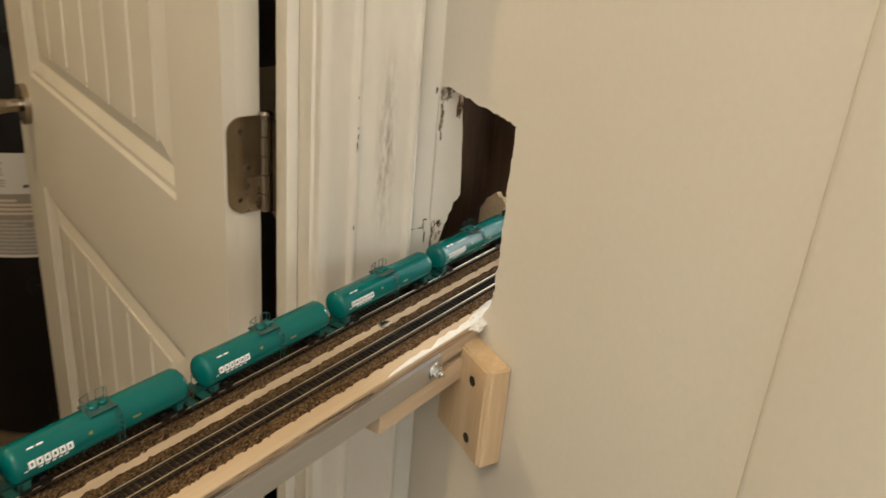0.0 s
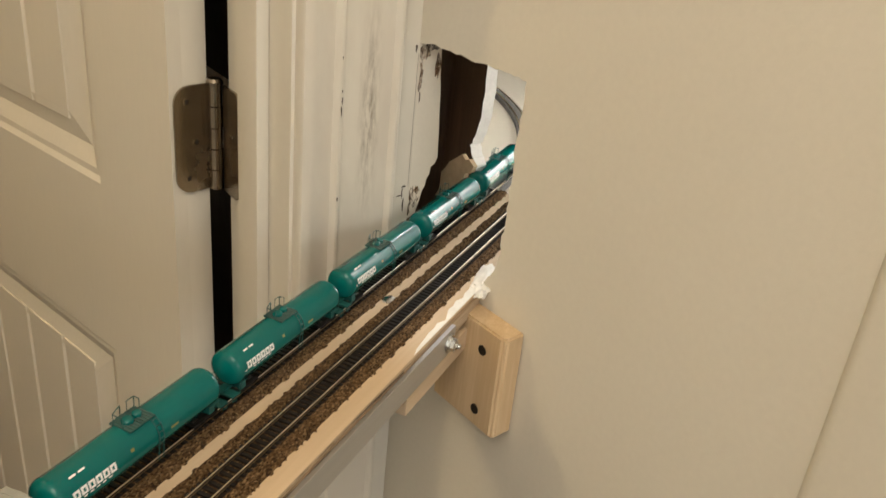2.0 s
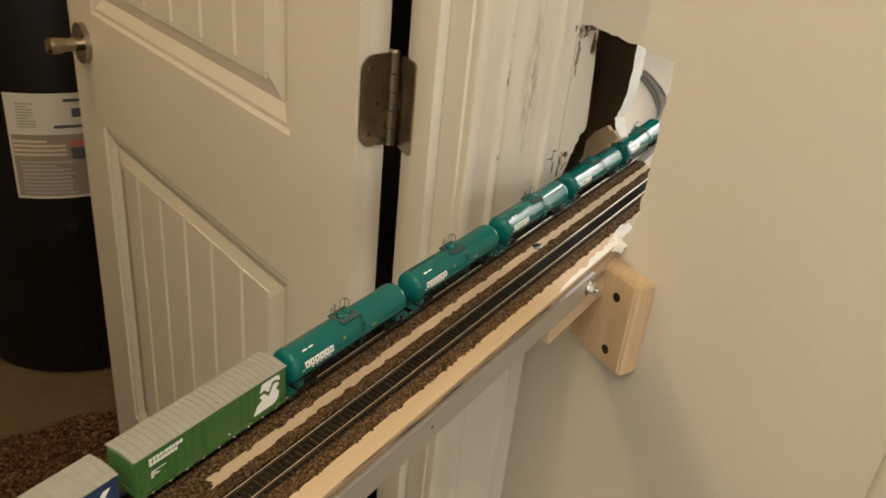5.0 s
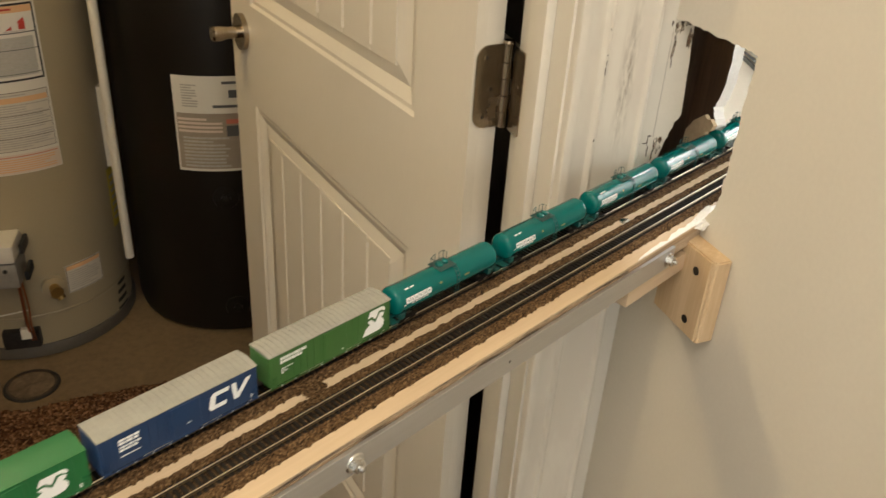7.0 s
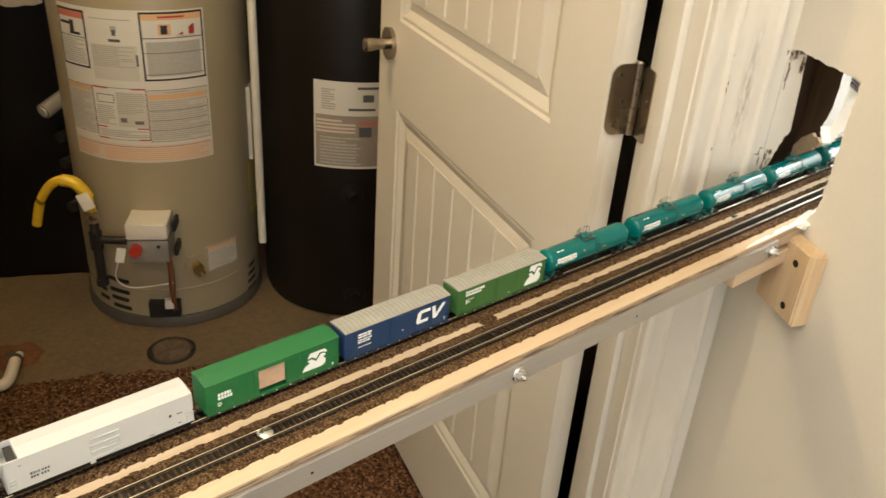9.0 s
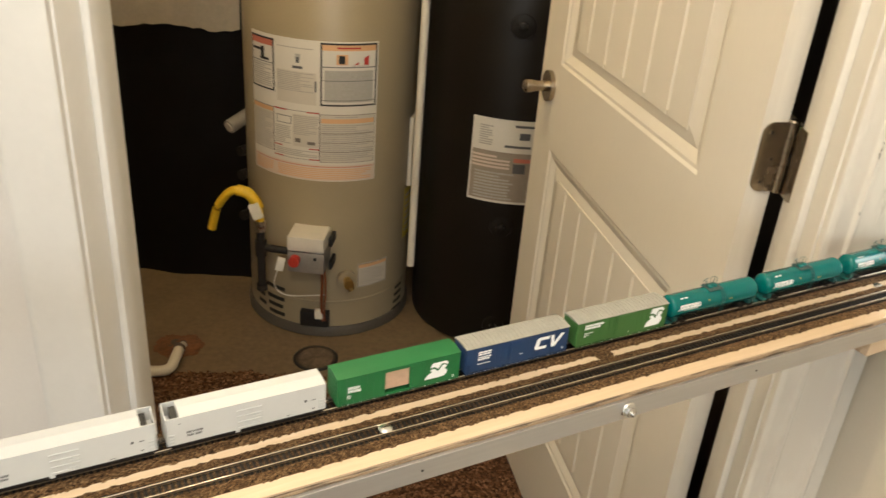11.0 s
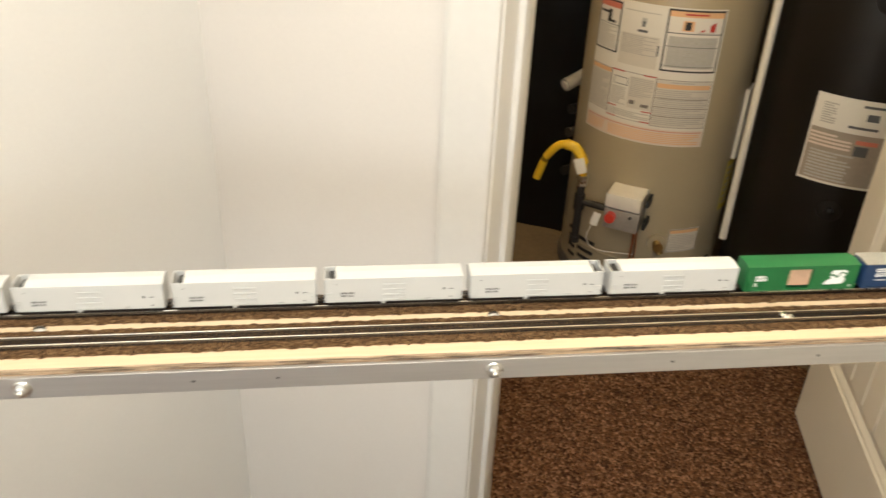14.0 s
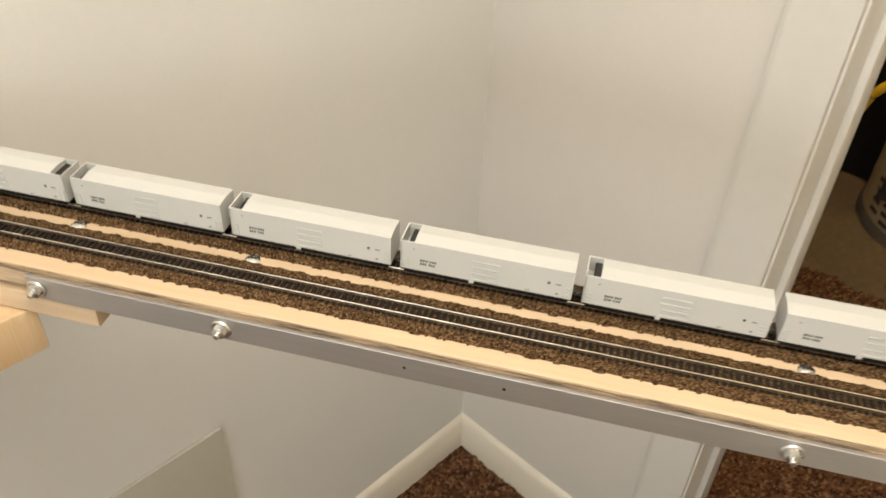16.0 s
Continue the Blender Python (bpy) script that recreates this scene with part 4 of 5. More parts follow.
part("rim_gap", lathe(bmesh.new(), [(0.0595, 0.0026), (0.0595, 0.0031), (0.057, 0.0031), (0.057, 0.0026)], 40), NICK, d)

# flat grey plate on the side wall, its colour stands in for a shadow
g = thing("wall_shadow_plate", ROOM @ pose(LX, -0.515, 0), "flat grey plate standing in for a shadow on the side wall", "panel")
part("panel", box(bmesh.new(), 0.0005, 0.006, -0.45, 0.0, 0.13, 0.493, 0.001), WALL_SHADE, g)

# ---- track shelf across the doorway (along world x) ----
BX0, BX1 = -1.165, 0.60
ZT = 1.0585
shelf = thing("track_shelf", pose(0, 0, 0), "pine track board with aluminium edge across the doorway", "shelf")
part("board", box(bmesh.new(), BX0, BX1, 0.0100, 0.0940, ZT - 0.0022, ZT, 0.0005), PINE, shelf)
for k, (a, b, mt) in enumerate(((0.0022, 0.0032, PLY_DARK), (0.0032, 0.0048, PLY), (0.0048, 0.0058, PLY_DARK), (0.0058, 0.018, PLY))):
    part("ply_layer", box(bmesh.new(), BX0, BX1, 0.0102 + 0.0005 * (k % 2), 0.0935, ZT - b, ZT - a), mt, shelf)
A0, A1 = 1.0345, 1.0525
part("edge_grime", box(bmesh.new(), -1.10, 0.290, 0.0096, 0.0098, A1 + 0.0002, ZT - 0.0006), GRIME, shelf, "dark dirt streaks along the plywood edge")
bm = prism(bmesh.new(), [(0.0102, A0), (0.0072, A0), (0.0072, A1 - 0.0002), (0.0074, A1), (0.0100, A1), (0.0102, A1 - 0.0002)], "x", -0.912, 0.362)
alu = part("edge_angle", bm, ALU, shelf, "brushed aluminium edge strip")
part("lower_flange", box(bmesh.new(), -0.912, 0.362, 0.0103, 0.030, A0, A0 + 0.002), ALU, alu)
ZB = 1.0430
for x in (0.353, 0.0, -0.440, -0.777, -0.905):
    bolt = part("bolt", lathe(bmesh.new(), [(0.0062, 0), (0.0068, 0.0006), (0.0062, 0.0016), (0.0030, 0.0017)], 20, pose(x, 0.0072, ZB, 90)), STEEL, shelf, "zinc bolt with washer and nut")
    part("nut", lathe(bmesh.new(), [(0.0046, 0), (0.0046, 0.0034), (0.0036, 0.004)], 6, pose(x, 0.0056, ZB, 90)), STEEL, bolt)
    part("thread", lathe(bmesh.new(), [(0.0022, 0), (0.0022, 0.0022), (0.0016, 0.003)], 12, pose(x, 0.0018, ZB, 90)), STEEL, bolt)
for x in (0.14, -0.18, -0.30, -0.60, -0.66):
    part("rivet_hole", cyl(bmesh.new(), (x, 0.0072, 1.0435), (x, 0.00705, 1.0435), 0.0011, 10), BLACK, shelf)
part("end_cleat", box(bmesh.new(), 0.298, 0.402, 0.0095, 0.048, 1.0165, 1.0340, 0.0015), PINE, shelf)
part("end_cleat", box(bmesh.new(), -1.10, -0.868, 0.0095, 0.048, 1.0165, 1.0340, 0.0015), PINE, shelf)

sup = thing("pine_support", ROOM @ pose(-1.135, -0.735, 0.997), "pine plank under the far end of the shelf", "support")
part("plank", box(bmesh.new(), -0.232, 0, -0.30, 0, -0.02, 0.0188, 0.002), PINE_V, sup)

bracket = thing("wall_bracket", RWALL @ pose(0, -0.128, 1.003), "pine block screwed to the wall under the shelf", "bracket")
bm = prism(bmesh.new(), [(0, -0.020), (-0.0165, -0.0212), (-0.0195, -0.0185), (-0.0195, 0.049), (0, 0.049)], "z", -0.042, 0.042)
bmesh.ops.bevel(bm, geom=list(bm.edges), offset=0.0015, segments=2, affect="EDGES", clamp_overlap=True)
blk = part("block", bm, PINE_V, bracket)
for z in (0.0230, -0.0275):
    part("screw_hole", cyl(bmesh.new(), (-0.0193, 0, z), (-0.0199, 0, z), 0.0040, 20), SCREW, blk)

# white filler smeared where the board meets the wall
bm = bmesh.new()
bmesh.ops.create_icosphere(bm, subdivisions=4, radius=1)
for v in bm.verts:
    n = 1 + 0.35 * noise.noise(v.co * 2.1) + 0.18 * noise.noise(v.co * 5.0)
    v.co = Vector((v.co.x * 0.024 * n, v.co.y * 0.0085 * n, v.co.z * 0.0055 * n))
blob = thing("filler_blob", pose(0.424, 0.012, ZT - 0.001, 0, 0, 8), "white filler smeared at the end of the board", "filler")
part("filler", bm, CAULK, blob)


# thin coat of filler rubbed along the front edge of the board
bm = bmesh.new()
rnd = random.Random(5)
line = [(0.3045, 0.0103)] + [(0.3045 + 0.0070 * k, 0.0113 + 0.007 * (k / 17) ** 1.4 + rnd.uniform(-0.0016, 0.0022)) for k in range(1, 18)] + [(0.432, 0.0103)]
prism(bm, line, "z", ZT + 0.0001, ZT + 0.0007)
smear = thing("filler_smear", pose(0, 0, 0), "white filler rubbed thinly along the board edge", "filler")
part("smear", bm, CAULK, smear)


def screw_head(x, y, z):
    s = thing("board_screw", pose(x, y, z), "zinc screw head set in the board", "screw", "screws along the board")
    part("head", lathe(bmesh.new(), [(0.0052, 0), (0.0050, 0.0008), (0.0034, 0.0019), (0.0012, 0.0023)], 20), STEEL, s)
    part("slot", box(bmesh.new(), -0.003, 0.003, -0.0004, 0.0004, 0.0018, 0.0026), SCREW, s)


for x, y in ((-0.433, 0.0565), (-0.777, 0.0565), (-0.903, 0.0565), (0.357, 0.0560)):
    screw_head(x, y, ZT)
screw_head(-0.195, 0.0385, ZT + 0.0022)
t = thing("gravel_patch", pose(0.012, 0.0575, ZT), "crumbs of ballast spilled across the wood strip", "ballast")
bm = bmesh.new()
bmesh.ops.create_icosphere(bm, subdivisions=4, radius=1)
for v in bm.verts:
    n = 1 + 0.3 * noise.noise(v.co * 2.3) + 0.25 * noise.noise(v.co * 6.0)
    v.co = Vector((v.co.x * 0.0085 * n, v.co.y * 0.0055 * n, v.co.z * 0.0017 * n))
part("gravel", bm, BALLAST, t)


# ---- tracks ----
tie_mesh = mesh_of("tie", box(bmesh.new(), 0, 0.0021, -0.0080, 0.0080, 0.0006, 0.0022), TIE)


def track(name, y, label):
    t = thing(name, pose(0, y, ZT), label, "model track")
    bm = bmesh.new()

    def bed(x, v):
        n = noise.noise((x * 320, (v + y) * 320, 0)) * 0.0008 + noise.noise((x * 90, (v + y) * 120, 3)) * 0.0005
        edge = 0.0162 + 0.0013 * noise.noise((x * 130, 9.0 + y * 50, (v > 0) * 5.0)) + 0.0008 * noise.noise((x * 420, 2.0 + y * 50, (v > 0) * 5.0))
        a = abs(v)
        top = 0.0020
        if a > edge:
            return -0.001
        if a < 0.0076:
            top = 0.0009
        return min(top, (edge - a) * 0.8 + 0.0006) + n * (0.4 if a < 0.0085 else 1.0)

    grid(bm, BX0, 0.60, 1250, -0.0178, 0.0178, 26, bed)
    part("ballast", bm, BALLAST, t, "brown cork and gravel ballast")
    bm = bmesh.new()
    one = tie_mesh if name == "front_track" else None
    for k in range(int((0.60 - BX0) / 0.0040)):
        x = BX0 + 0.0040 * k
        if one and -0.75 < x < 0.45:
            continue
        box(bm, x, x + 0.0021, -0.0080, 0.0080, 0.0006, 0.0022)
    tagged(part("tie_strip", bm, TIE, t, "black plastic tie strip"), kind="stuff")
    for s in (-1, 1):
        c = s * 0.0049
        head = [(c - 0.00028, 0.0032), (c + 0.00028, 0.0032), (c + 0.00028, 0.0036), (c + 0.00021, 0.00378), (c + 0.00009, 0.0039), (c - 0.00009, 0.0039), (c - 0.00021, 0.00378), (c - 0.00028, 0.0036)]
        rail = part("rail", prism(bmesh.new(), head, "x", BX0, 0.60), RAIL, t)
        part("rail_web", box(bmesh.new(), BX0, 0.60, c - 0.0002, c + 0.0002, 0.0024, 0.0032), RAIL_WEB, rail)
        part("rail_foot", prism(bmesh.new(), [(c - 0.0007, 0.0020), (c + 0.0007, 0.0020), (c + 0.0006, 0.0024), (c - 0.0006, 0.0024)], "x", BX0, 0.60), RAIL_FOOT, rail)
    return t


YF, YR = 0.0378, 0.0771
front = track("front_track", YF, "empty model railway track on brown ballast")
track("rear_track", YR, "model railway track under the train")


# layout in the room behind the wall
lay = thing("train_layout", pose(0, 0, 0), "beige layout table in the next room", "table")
part("tabletop", box(bmesh.new(), 0.602, 1.75, -0.55, 0.75, ZT - 0.03, ZT - 0.004), FOAM, lay)
part("table_leg", box(bmesh.new(), 0.75, 0.80, 0.0, 0.05, 0, ZT - 0.03), PINE_V, lay)
part("table_leg", box(bmesh.new(), 1.6, 1.65, 0.0, 0.05, 0, ZT - 0.03), PINE_V, lay)


def curve_track(r, cx, cy, a0, a1):
    t = thing("curved_track", pose(0, 0, ZT - 0.004), "curved grey model track on the layout table", "model track")
    ang = np.linspace(radians(a0), radians(a1), 48)
    for name, lo, hi, z0, z1, mt in (("roadbed", r - 0.008, r + 0.008, 0.0, 0.0060, ROADBED), ("rail", r - 0.0055, r - 0.0043, 0.0061, 0.0079, RAIL), ("rail", r + 0.0043, r + 0.0055, 0.0061, 0.0079, RAIL)):
        bm = bmesh.new()
        rings = [[bm.verts.new((cx + rr * math.cos(a), cy + rr * math.sin(a), z)) for rr, z in ((lo, z0), (hi, z0), (hi, z1), (lo, z1))] for a in ang]
        for p, q in zip(rings, rings[1:]):
            for i in range(4):
                bm.faces.new((p[i], p[(i + 1) % 4], q[(i + 1) % 4], q[i]))
        bmesh.ops.recalc_face_normals(bm, faces=bm.faces)
        part(name, bm, mt, t)


curve_track(2.6, 0.60, YF + 2.6, -90, -76)
curve_track(0.52, 0.60, YR + 0.52, -90, -15)


# ---- the model train (each car stands on the rear track, its printed side towards -y) ----
ZR = ZT + 0.0039


def running_gear(car, L, material_, inset=0.014):
    for s in (-1, 1):
        cx = s * (L / 2 - inset)
        bm = box(bmesh.new(), cx - 0.0085, cx + 0.0085, -0.0066, 0.0066, 0.0022, 0.0040)
        for yy in (-0.0072, 0.0072):
            prism(bm, [(cx - 0.009, 0.0022), (cx - 0.007, 0.0014), (cx - 0.003, 0.0014), (cx - 0.002, 0.0022), (cx + 0.002, 0.0022), (cx + 0.003, 0.0014), (cx + 0.007, 0.0014), (cx + 0.009, 0.0022), (cx + 0.009, 0.0034), (cx - 0.009, 0.0034)],
                  "y", yy - 0.0006, yy + 0.0006)
        truck = part("truck", bm, material_, car, "dark plastic truck with wheels")
        for dx in (-0.005, 0.005):
            for yy in (-0.0049, 0.0049):
                part("wheel", cyl(bmesh.new(), (cx + dx, yy - 0.0007, 0.0024), (cx + dx, yy + 0.0007, 0.0024), 0.0025, 18), WHEEL, truck)
        bm = box(bmesh.new(), min(s * (L / 2 - 0.004), s * (L / 2 + 0.0026)), max(s * (L / 2 - 0.004), s * (L / 2 + 0.0026)), -0.0011, 0.0011, 0.0030, 0.0052, 0.0003, 1)
        box(bm, min(s * (L / 2 + 0.0008), s * (L / 2 + 0.0030)), max(s * (L / 2 + 0.0008), s * (L / 2 + 0.0030)), -0.0004, 0.0022, 0.0026, 0.0056, 0.0003, 1)
        part("coupler", bm, WHEEL, car)


def ladder(bm, x, y, z0, z1, w=0.0034, n=4):
    for i in range(n):
        z = z0 + (z1 - z0) * i / (n - 1)
        box(bm, x - w / 2, x + w / 2, y - 0.0006, y - 0.0001, z - 0.00025, z + 0.00025)
    for s in (-1, 1):
        box(bm, x + s * w / 2 - 0.0002, x + s * w / 2 + 0.0002, y - 0.0005, y, z0 - 0.0006, z1 + 0.0004)


def print_rows(bm, x, z, y, spec, h=0.0009, gap=0.0005):
    """Lettering that cannot be read: rows of short bars, each row a list of widths."""
    for row, widths in enumerate(spec):
        at = x
        for w in widths:
            box(bm, at, at + w, y - 0.00012, y, z - row * (h + gap) - h, z - row * (h + gap))
            at += w + 0.0005
    return bm


def reefer(x0, x1, notch):
    """White insulated car with an open well at one end (notch: -1 or 1)."""
    L = x1 - x0 - 0.0066
    W, H = 0.0097, 0.0258
    c = thing("refrigerator_car", pose((x0 + x1) / 2, YR, ZR), "white model refrigerator car with an open end well", "model train", "white cars of the train")
    n = 0.0085
    a, b = (-L / 2 + n, L / 2) if notch < 0 else (-L / 2, L / 2 - n)
    section = [(-W, 0.0055), (-W, H + 0.0010), (0, H + 0.0021), (W, H + 0.0010), (W, 0.0055)]
    bm = prism(bmesh.new(), section, "x", a, b)
    e = -L / 2 if notch < 0 else L / 2
    w0, w1 = min(e, a if notch < 0 else b), max(e, a if notch < 0 else b)
    body = part("body", bm, WHITEC, c)
    body.data.shade_flat()
    for y in (-W + 0.00045, W - 0.00045):
        part("well_wall", box(bmesh.new(), w0, w1, y - 0.00045, y + 0.00045, 0.0055, H + 0.001), WHITEC, c)
    part("end_wall", box(bmesh.new(), e - 0.0004, e + 0.0004, -W, W, 0.0055, H + 0.001), WHITEC, c)
    part("well_floor", box(bmesh.new(), w0 + 0.0005, w1 - 0.0001, -W + 0.0009, W - 0.0009, 0.0056, 0.0165), WHITEC, c)
    # the well is filled with a solid black block below its rim
    part("end_well", box(bmesh.new(), w0 + (0.0042 if notch < 0 else 0.0001), w1 - (0.0001 if notch < 0 else 0.0042), -W + 0.002, W - 0.002, 0.0056, H - 0.0018), BLACK, c, "solid black block set in the end well")
    bm = bmesh.new()
    for z in (0.0072, 0.0118, 0.0166, 0.0212):
        box(bm, -0.0085, 0.0085, -W - 0.0006, -W, z - 0.00032, z + 0.00032)
    for x in (-0.0085, 0.0085):
        box(bm, x - 0.00015, x + 0.00015, -W - 0.0002, -W, 0.0064, 0.0226)
    for z in (0.0085, 0.0140):
        box(bm, 0.002, 0.0075, -W - 0.0007, -W - 0.0003, z, z + 0.0006)
    tagged(part("side_door", bm, WHITEC, c), kind="stuff")
    bm = bmesh.new()
    for x in (-L / 2 + 0.003, L / 2 - 0.003):
        ladder(bm, x, -W, 0.0064, 0.0140)
    tagged(part("side_relief", bm, WHITEC, c), kind="stuff")
    part("underframe", box(bmesh.new(), -L / 2 + 0.002, L / 2 - 0.002, -W + 0.0005, W - 0.0005, 0.0024, 0.0054), TIE, c)
    bm = print_rows(bmesh.new(), -L / 2 + 0.0125, 0.0146, -W, ([0.0011, 0.0011, 0.0006, 0.0008, 0.0, 0.0010, 0.0011, 0.0010], [0.0011, 0.0009, 0.0011, 0.0, 0.0, 0.0010, 0.0011, 0.0009]), 0.0016, 0.0010)
    print_rows(bm, L / 2 - 0.0155, 0.0166, -W, ([0.0018], [0.0016]), gap=0.0)
    print_rows(bm, L / 2 - 0.0105, 0.0158, -W, ([0.0034],), 0.0006)
    print_rows(bm, L / 2 - 0.0100, 0.0085, -W, ([0.0018],), 0.0007)
    print_rows(bm, L / 2 - 0.0285, 0.0072, -W, ([0.0028],), 0.0004)
    print_rows(bm, -L / 2 + 0.0075, 0.0222, -W, ([0.0016],), 0.0004)
    tagged(part("marking_print", bm, FAINT, c, "small grey markings"), kind="stuff")
    part("step", box(bmesh.new(), -0.0098, -0.0068, -W - 0.0003, -W + 0.0004, 0.0036, 0.0056), WHITEC, c)
    running_gear(c, L, TIE)
    return c


def herald(bm, x, z, h, y, wide=1.0):
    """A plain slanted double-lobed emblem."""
    s = h
    up = [(0.36, 1.0), (0.98, 1.0), (1.08, 0.95), (1.12, 0.84), (1.08, 0.76), (0.93, 0.86), (0.79, 0.87), (0.63, 0.57), (0.45, 0.75), (0.26, 0.71)]
    lo = [(0.0, 0.0), (0.78, 0.0), (0.95, 0.05), (1.05, 0.17), (1.07, 0.34), (1.0, 0.47), (0.93, 0.52), (1.03, 0.60), (1.07, 0.69), (0.92, 0.77), (0.84, 0.75), (0.64, 0.41), (0.43, 0.62), (0.24, 0.58), (0.36, 0.42), (0.14, 0.28)]
    for poly in (up, lo):
        prism(bm, [(x + a * s * wide, z + b * s) for a, b in poly], "y", y - 0.00013, y)
    return bm


def chevrons(bm, x, z, h, y):
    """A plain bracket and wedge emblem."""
    k = h
    prism(bm, [(x + a * k, z + b * k) for a, b in ((0.16, 0), (1.05, 0), (1.13, 0.24), (0.42, 0.24), (0.52, 0.76), (1.25, 0.76), (1.33, 1), (0.40, 1), (0.22, 0.86), (0.06, 0.2))], "y", y - 0.00013, y)
    prism(bm, [(x + a * k, z + b * k) for a, b in ((1.42, 1), (1.70, 1), (1.76, 0.32), (2.30, 1), (2.62, 1), (1.82, 0), (1.52, 0))], "y", y - 0.00013, y)
    return bm


def boxcar(x0, x1, side, roof, kind, label):
    L = x1 - x0 - 0.0056
    W, H = 0.0097, 0.0272
    c = thing("boxcar", pose((x0 + x1) / 2, YR, ZR), label, "model train", "boxcars of the train")
    bm = bmesh.new()
    gap = (-0.0122, 0.0075) if kind == "open" else None
    if gap:
        for a, b in ((-L / 2, gap[0]), (gap[1], L / 2)):
            box(bm, a, b, -W, -W + 0.001, 0.0036, H - 0.0007)
        box(bm, gap[0], gap[1], -W, -W + 0.001, H - 0.0035, H - 0.0007)
        box(bm, gap[0], gap[1], -W, -W + 0.001, 0.0036, 0.0052)
        box(bm, -L / 2, L / 2, W - 0.001, W, 0.0036, H - 0.0007)
        for e in (-1, 1):
            box(bm, min(e * L / 2, e * (L / 2 - 0.001)), max(e * L / 2, e * (L / 2 - 0.001)), -W + 0.001, W - 0.001, 0.0036, H - 0.0007)
        box(bm, -L / 2, L / 2, -W, W, 0.0034, 0.0044)
    else:
        box(bm, -L / 2, L / 2, -W, W, 0.0046, H - 0.0007, 0.0003, 1)
    body = part("body", bm, side, c)
    if gap:
        part("load", box(bmesh.new(), -L / 2 + 0.002, L / 2 - 0.002, -W + 0.0016, W - 0.002, 0.0078, H - 0.0022), CRATE, c, "tan load behind the open door")
    bm = prism(bmesh.new(), [(-W - 0.0003, H - 0.0008), (-W - 0.0003, H - 0.0002), (0, H + 0.0012), (W + 0.0003, H - 0.0002), (W + 0.0003, H - 0.0008)], "x", -L / 2 - 0.0003, L / 2 + 0.0003)
    top = part("roof", bm, roof, c)
    ribs = 25 if kind != "open" else 0
    for i in range(ribs):
        x = -L / 2 + 0.003 + (L - 0.006) * i / (ribs - 1)
        bm = prism(bmesh.new(), [(-W, H - 0.0001), (-W, H + 0.00015), (0, H + 0.00155), (W, H + 0.00015), (W, H - 0.0001), (0, H + 0.0008)], "x", x - 0.00042, x + 0.00042)
        part("roof_rib", bm, roof, top)
    # posts, door and ends
    bm = bmesh.new()
    for i in range(19):
        x = -L / 2 + 0.002 + (L - 0.004) * i / 18
        if gap and gap[0] - 0.0005 < x < gap[1] + 0.0005:
            continue
        box(bm, x - 0.00016, x + 0.00016, -W - 0.00022, -W, 0.0044, H - 0.0012)
    box(bm, -L / 2, L / 2, -W - 0.0004, -W, 0.0036, 0.0044)
    for e in (-1, 1):
        for z in np.linspace(0.006, 0.0240, 8):
            box(bm, min(e * L / 2, e * (L / 2 + 0.0005)), max(e * L / 2, e * (L / 2 + 0.0005)), -W + 0.001, W - 0.001, z - 0.0004, z + 0.0004)
    for x in (-L / 2 + 0.0025, L / 2 - 0.0025):
        ladder(bm, x, -W, 0.0050, 0.0110)
    tagged(part("side_relief", bm, side, c), kind="stuff")
    dx0, dx1 = (-0.0165, -0.0055) if gap else (-0.0085, 0.0100)
    bm = box(bmesh.new(), dx0 if not gap else gap[1] + 0.0003, dx1 if not gap else gap[1] + 0.0110, -W - 0.0007, -W - 0.0001, 0.0048, H - 0.0016, 0.0002, 1)
    door = part("sliding_door", bm, side, c)
    part("door_bar", box(bmesh.new(), (dx0 if not gap else gap[1]) + 0.0015, (dx0 if not gap else gap[1]) + 0.0019, -W - 0.0010, -W - 0.0007, 0.0055, H - 0.003), side, door)
    y = -W - 0.00024
    bm = bmesh.new()
    if kind == "emblem":
        print_rows(bm, -L / 2 + 0.0075, 0.0238, y, ([0.0016, 0.0014, 0.0015, 0.0014, 0.0006, 0.0016, 0.0016, 0.0014, 0.0017, 0.0016], [0.0016, 0.0017, 0.0015, 0.0014, 0.0015, 0.0014, 0.0015, 0.0016]), 0.0019, 0.0006)
        print_rows(bm, -L / 2 + 0.0080, 0.0160, y, ([0.0020, 0.0010, 0.0012, 0.0012, 0.0010], [0.0012, 0.0010], [0.0018, 0.0024], [0.0016]), 0.0006, 0.0005)
        herald(bm, L / 2 - 0.0240, 0.0076, 0.0172, y)
        print_rows(bm, 0.006, 0.0085, y - 0.0006, ([0.0012],), 0.0009)
    elif kind == "open":
        print_rows(bm, -L / 2 + 0.0080, 0.0185, y, ([0.0016, 0.0016, 0.0016, 0.0015, 0.0006], [0.0016, 0.0017, 0.0015, 0.0014, 0.0015]), 0.0022, 0.0006)
        print_rows(bm, -L / 2 + 0.0075, 0.0115, y, ([0.0024], [0.0012, 0.0010], [0.0024]), 0.0006, 0.0005)
        herald(bm, L / 2 - 0.0295, 0.0088, 0.0135, y, 1.3)
        print_rows(bm, L / 2 - 0.0060, 0.0080, y, ([0.0016], [0.0014]), 0.0008)
    else:
        print_rows(bm, -L / 2 + 0.0105, 0.0226, y, ([0.0036, 0.0036, 0.0034], [0.0036, 0.0036, 0.0026]), 0.0014, 0.0006)
        print_rows(bm, -L / 2 + 0.0105, 0.0180, y, ([0.0008, 0.0022, 0.0008, 0.0022, 0.0008, 0.0024],), 0.0012, 0.0)
        print_rows(bm, -L / 2 + 0.0105, 0.0162, y, ([0.0022, 0.0008, 0.0020, 0.0008, 0.0022],), 0.0014, 0.0)
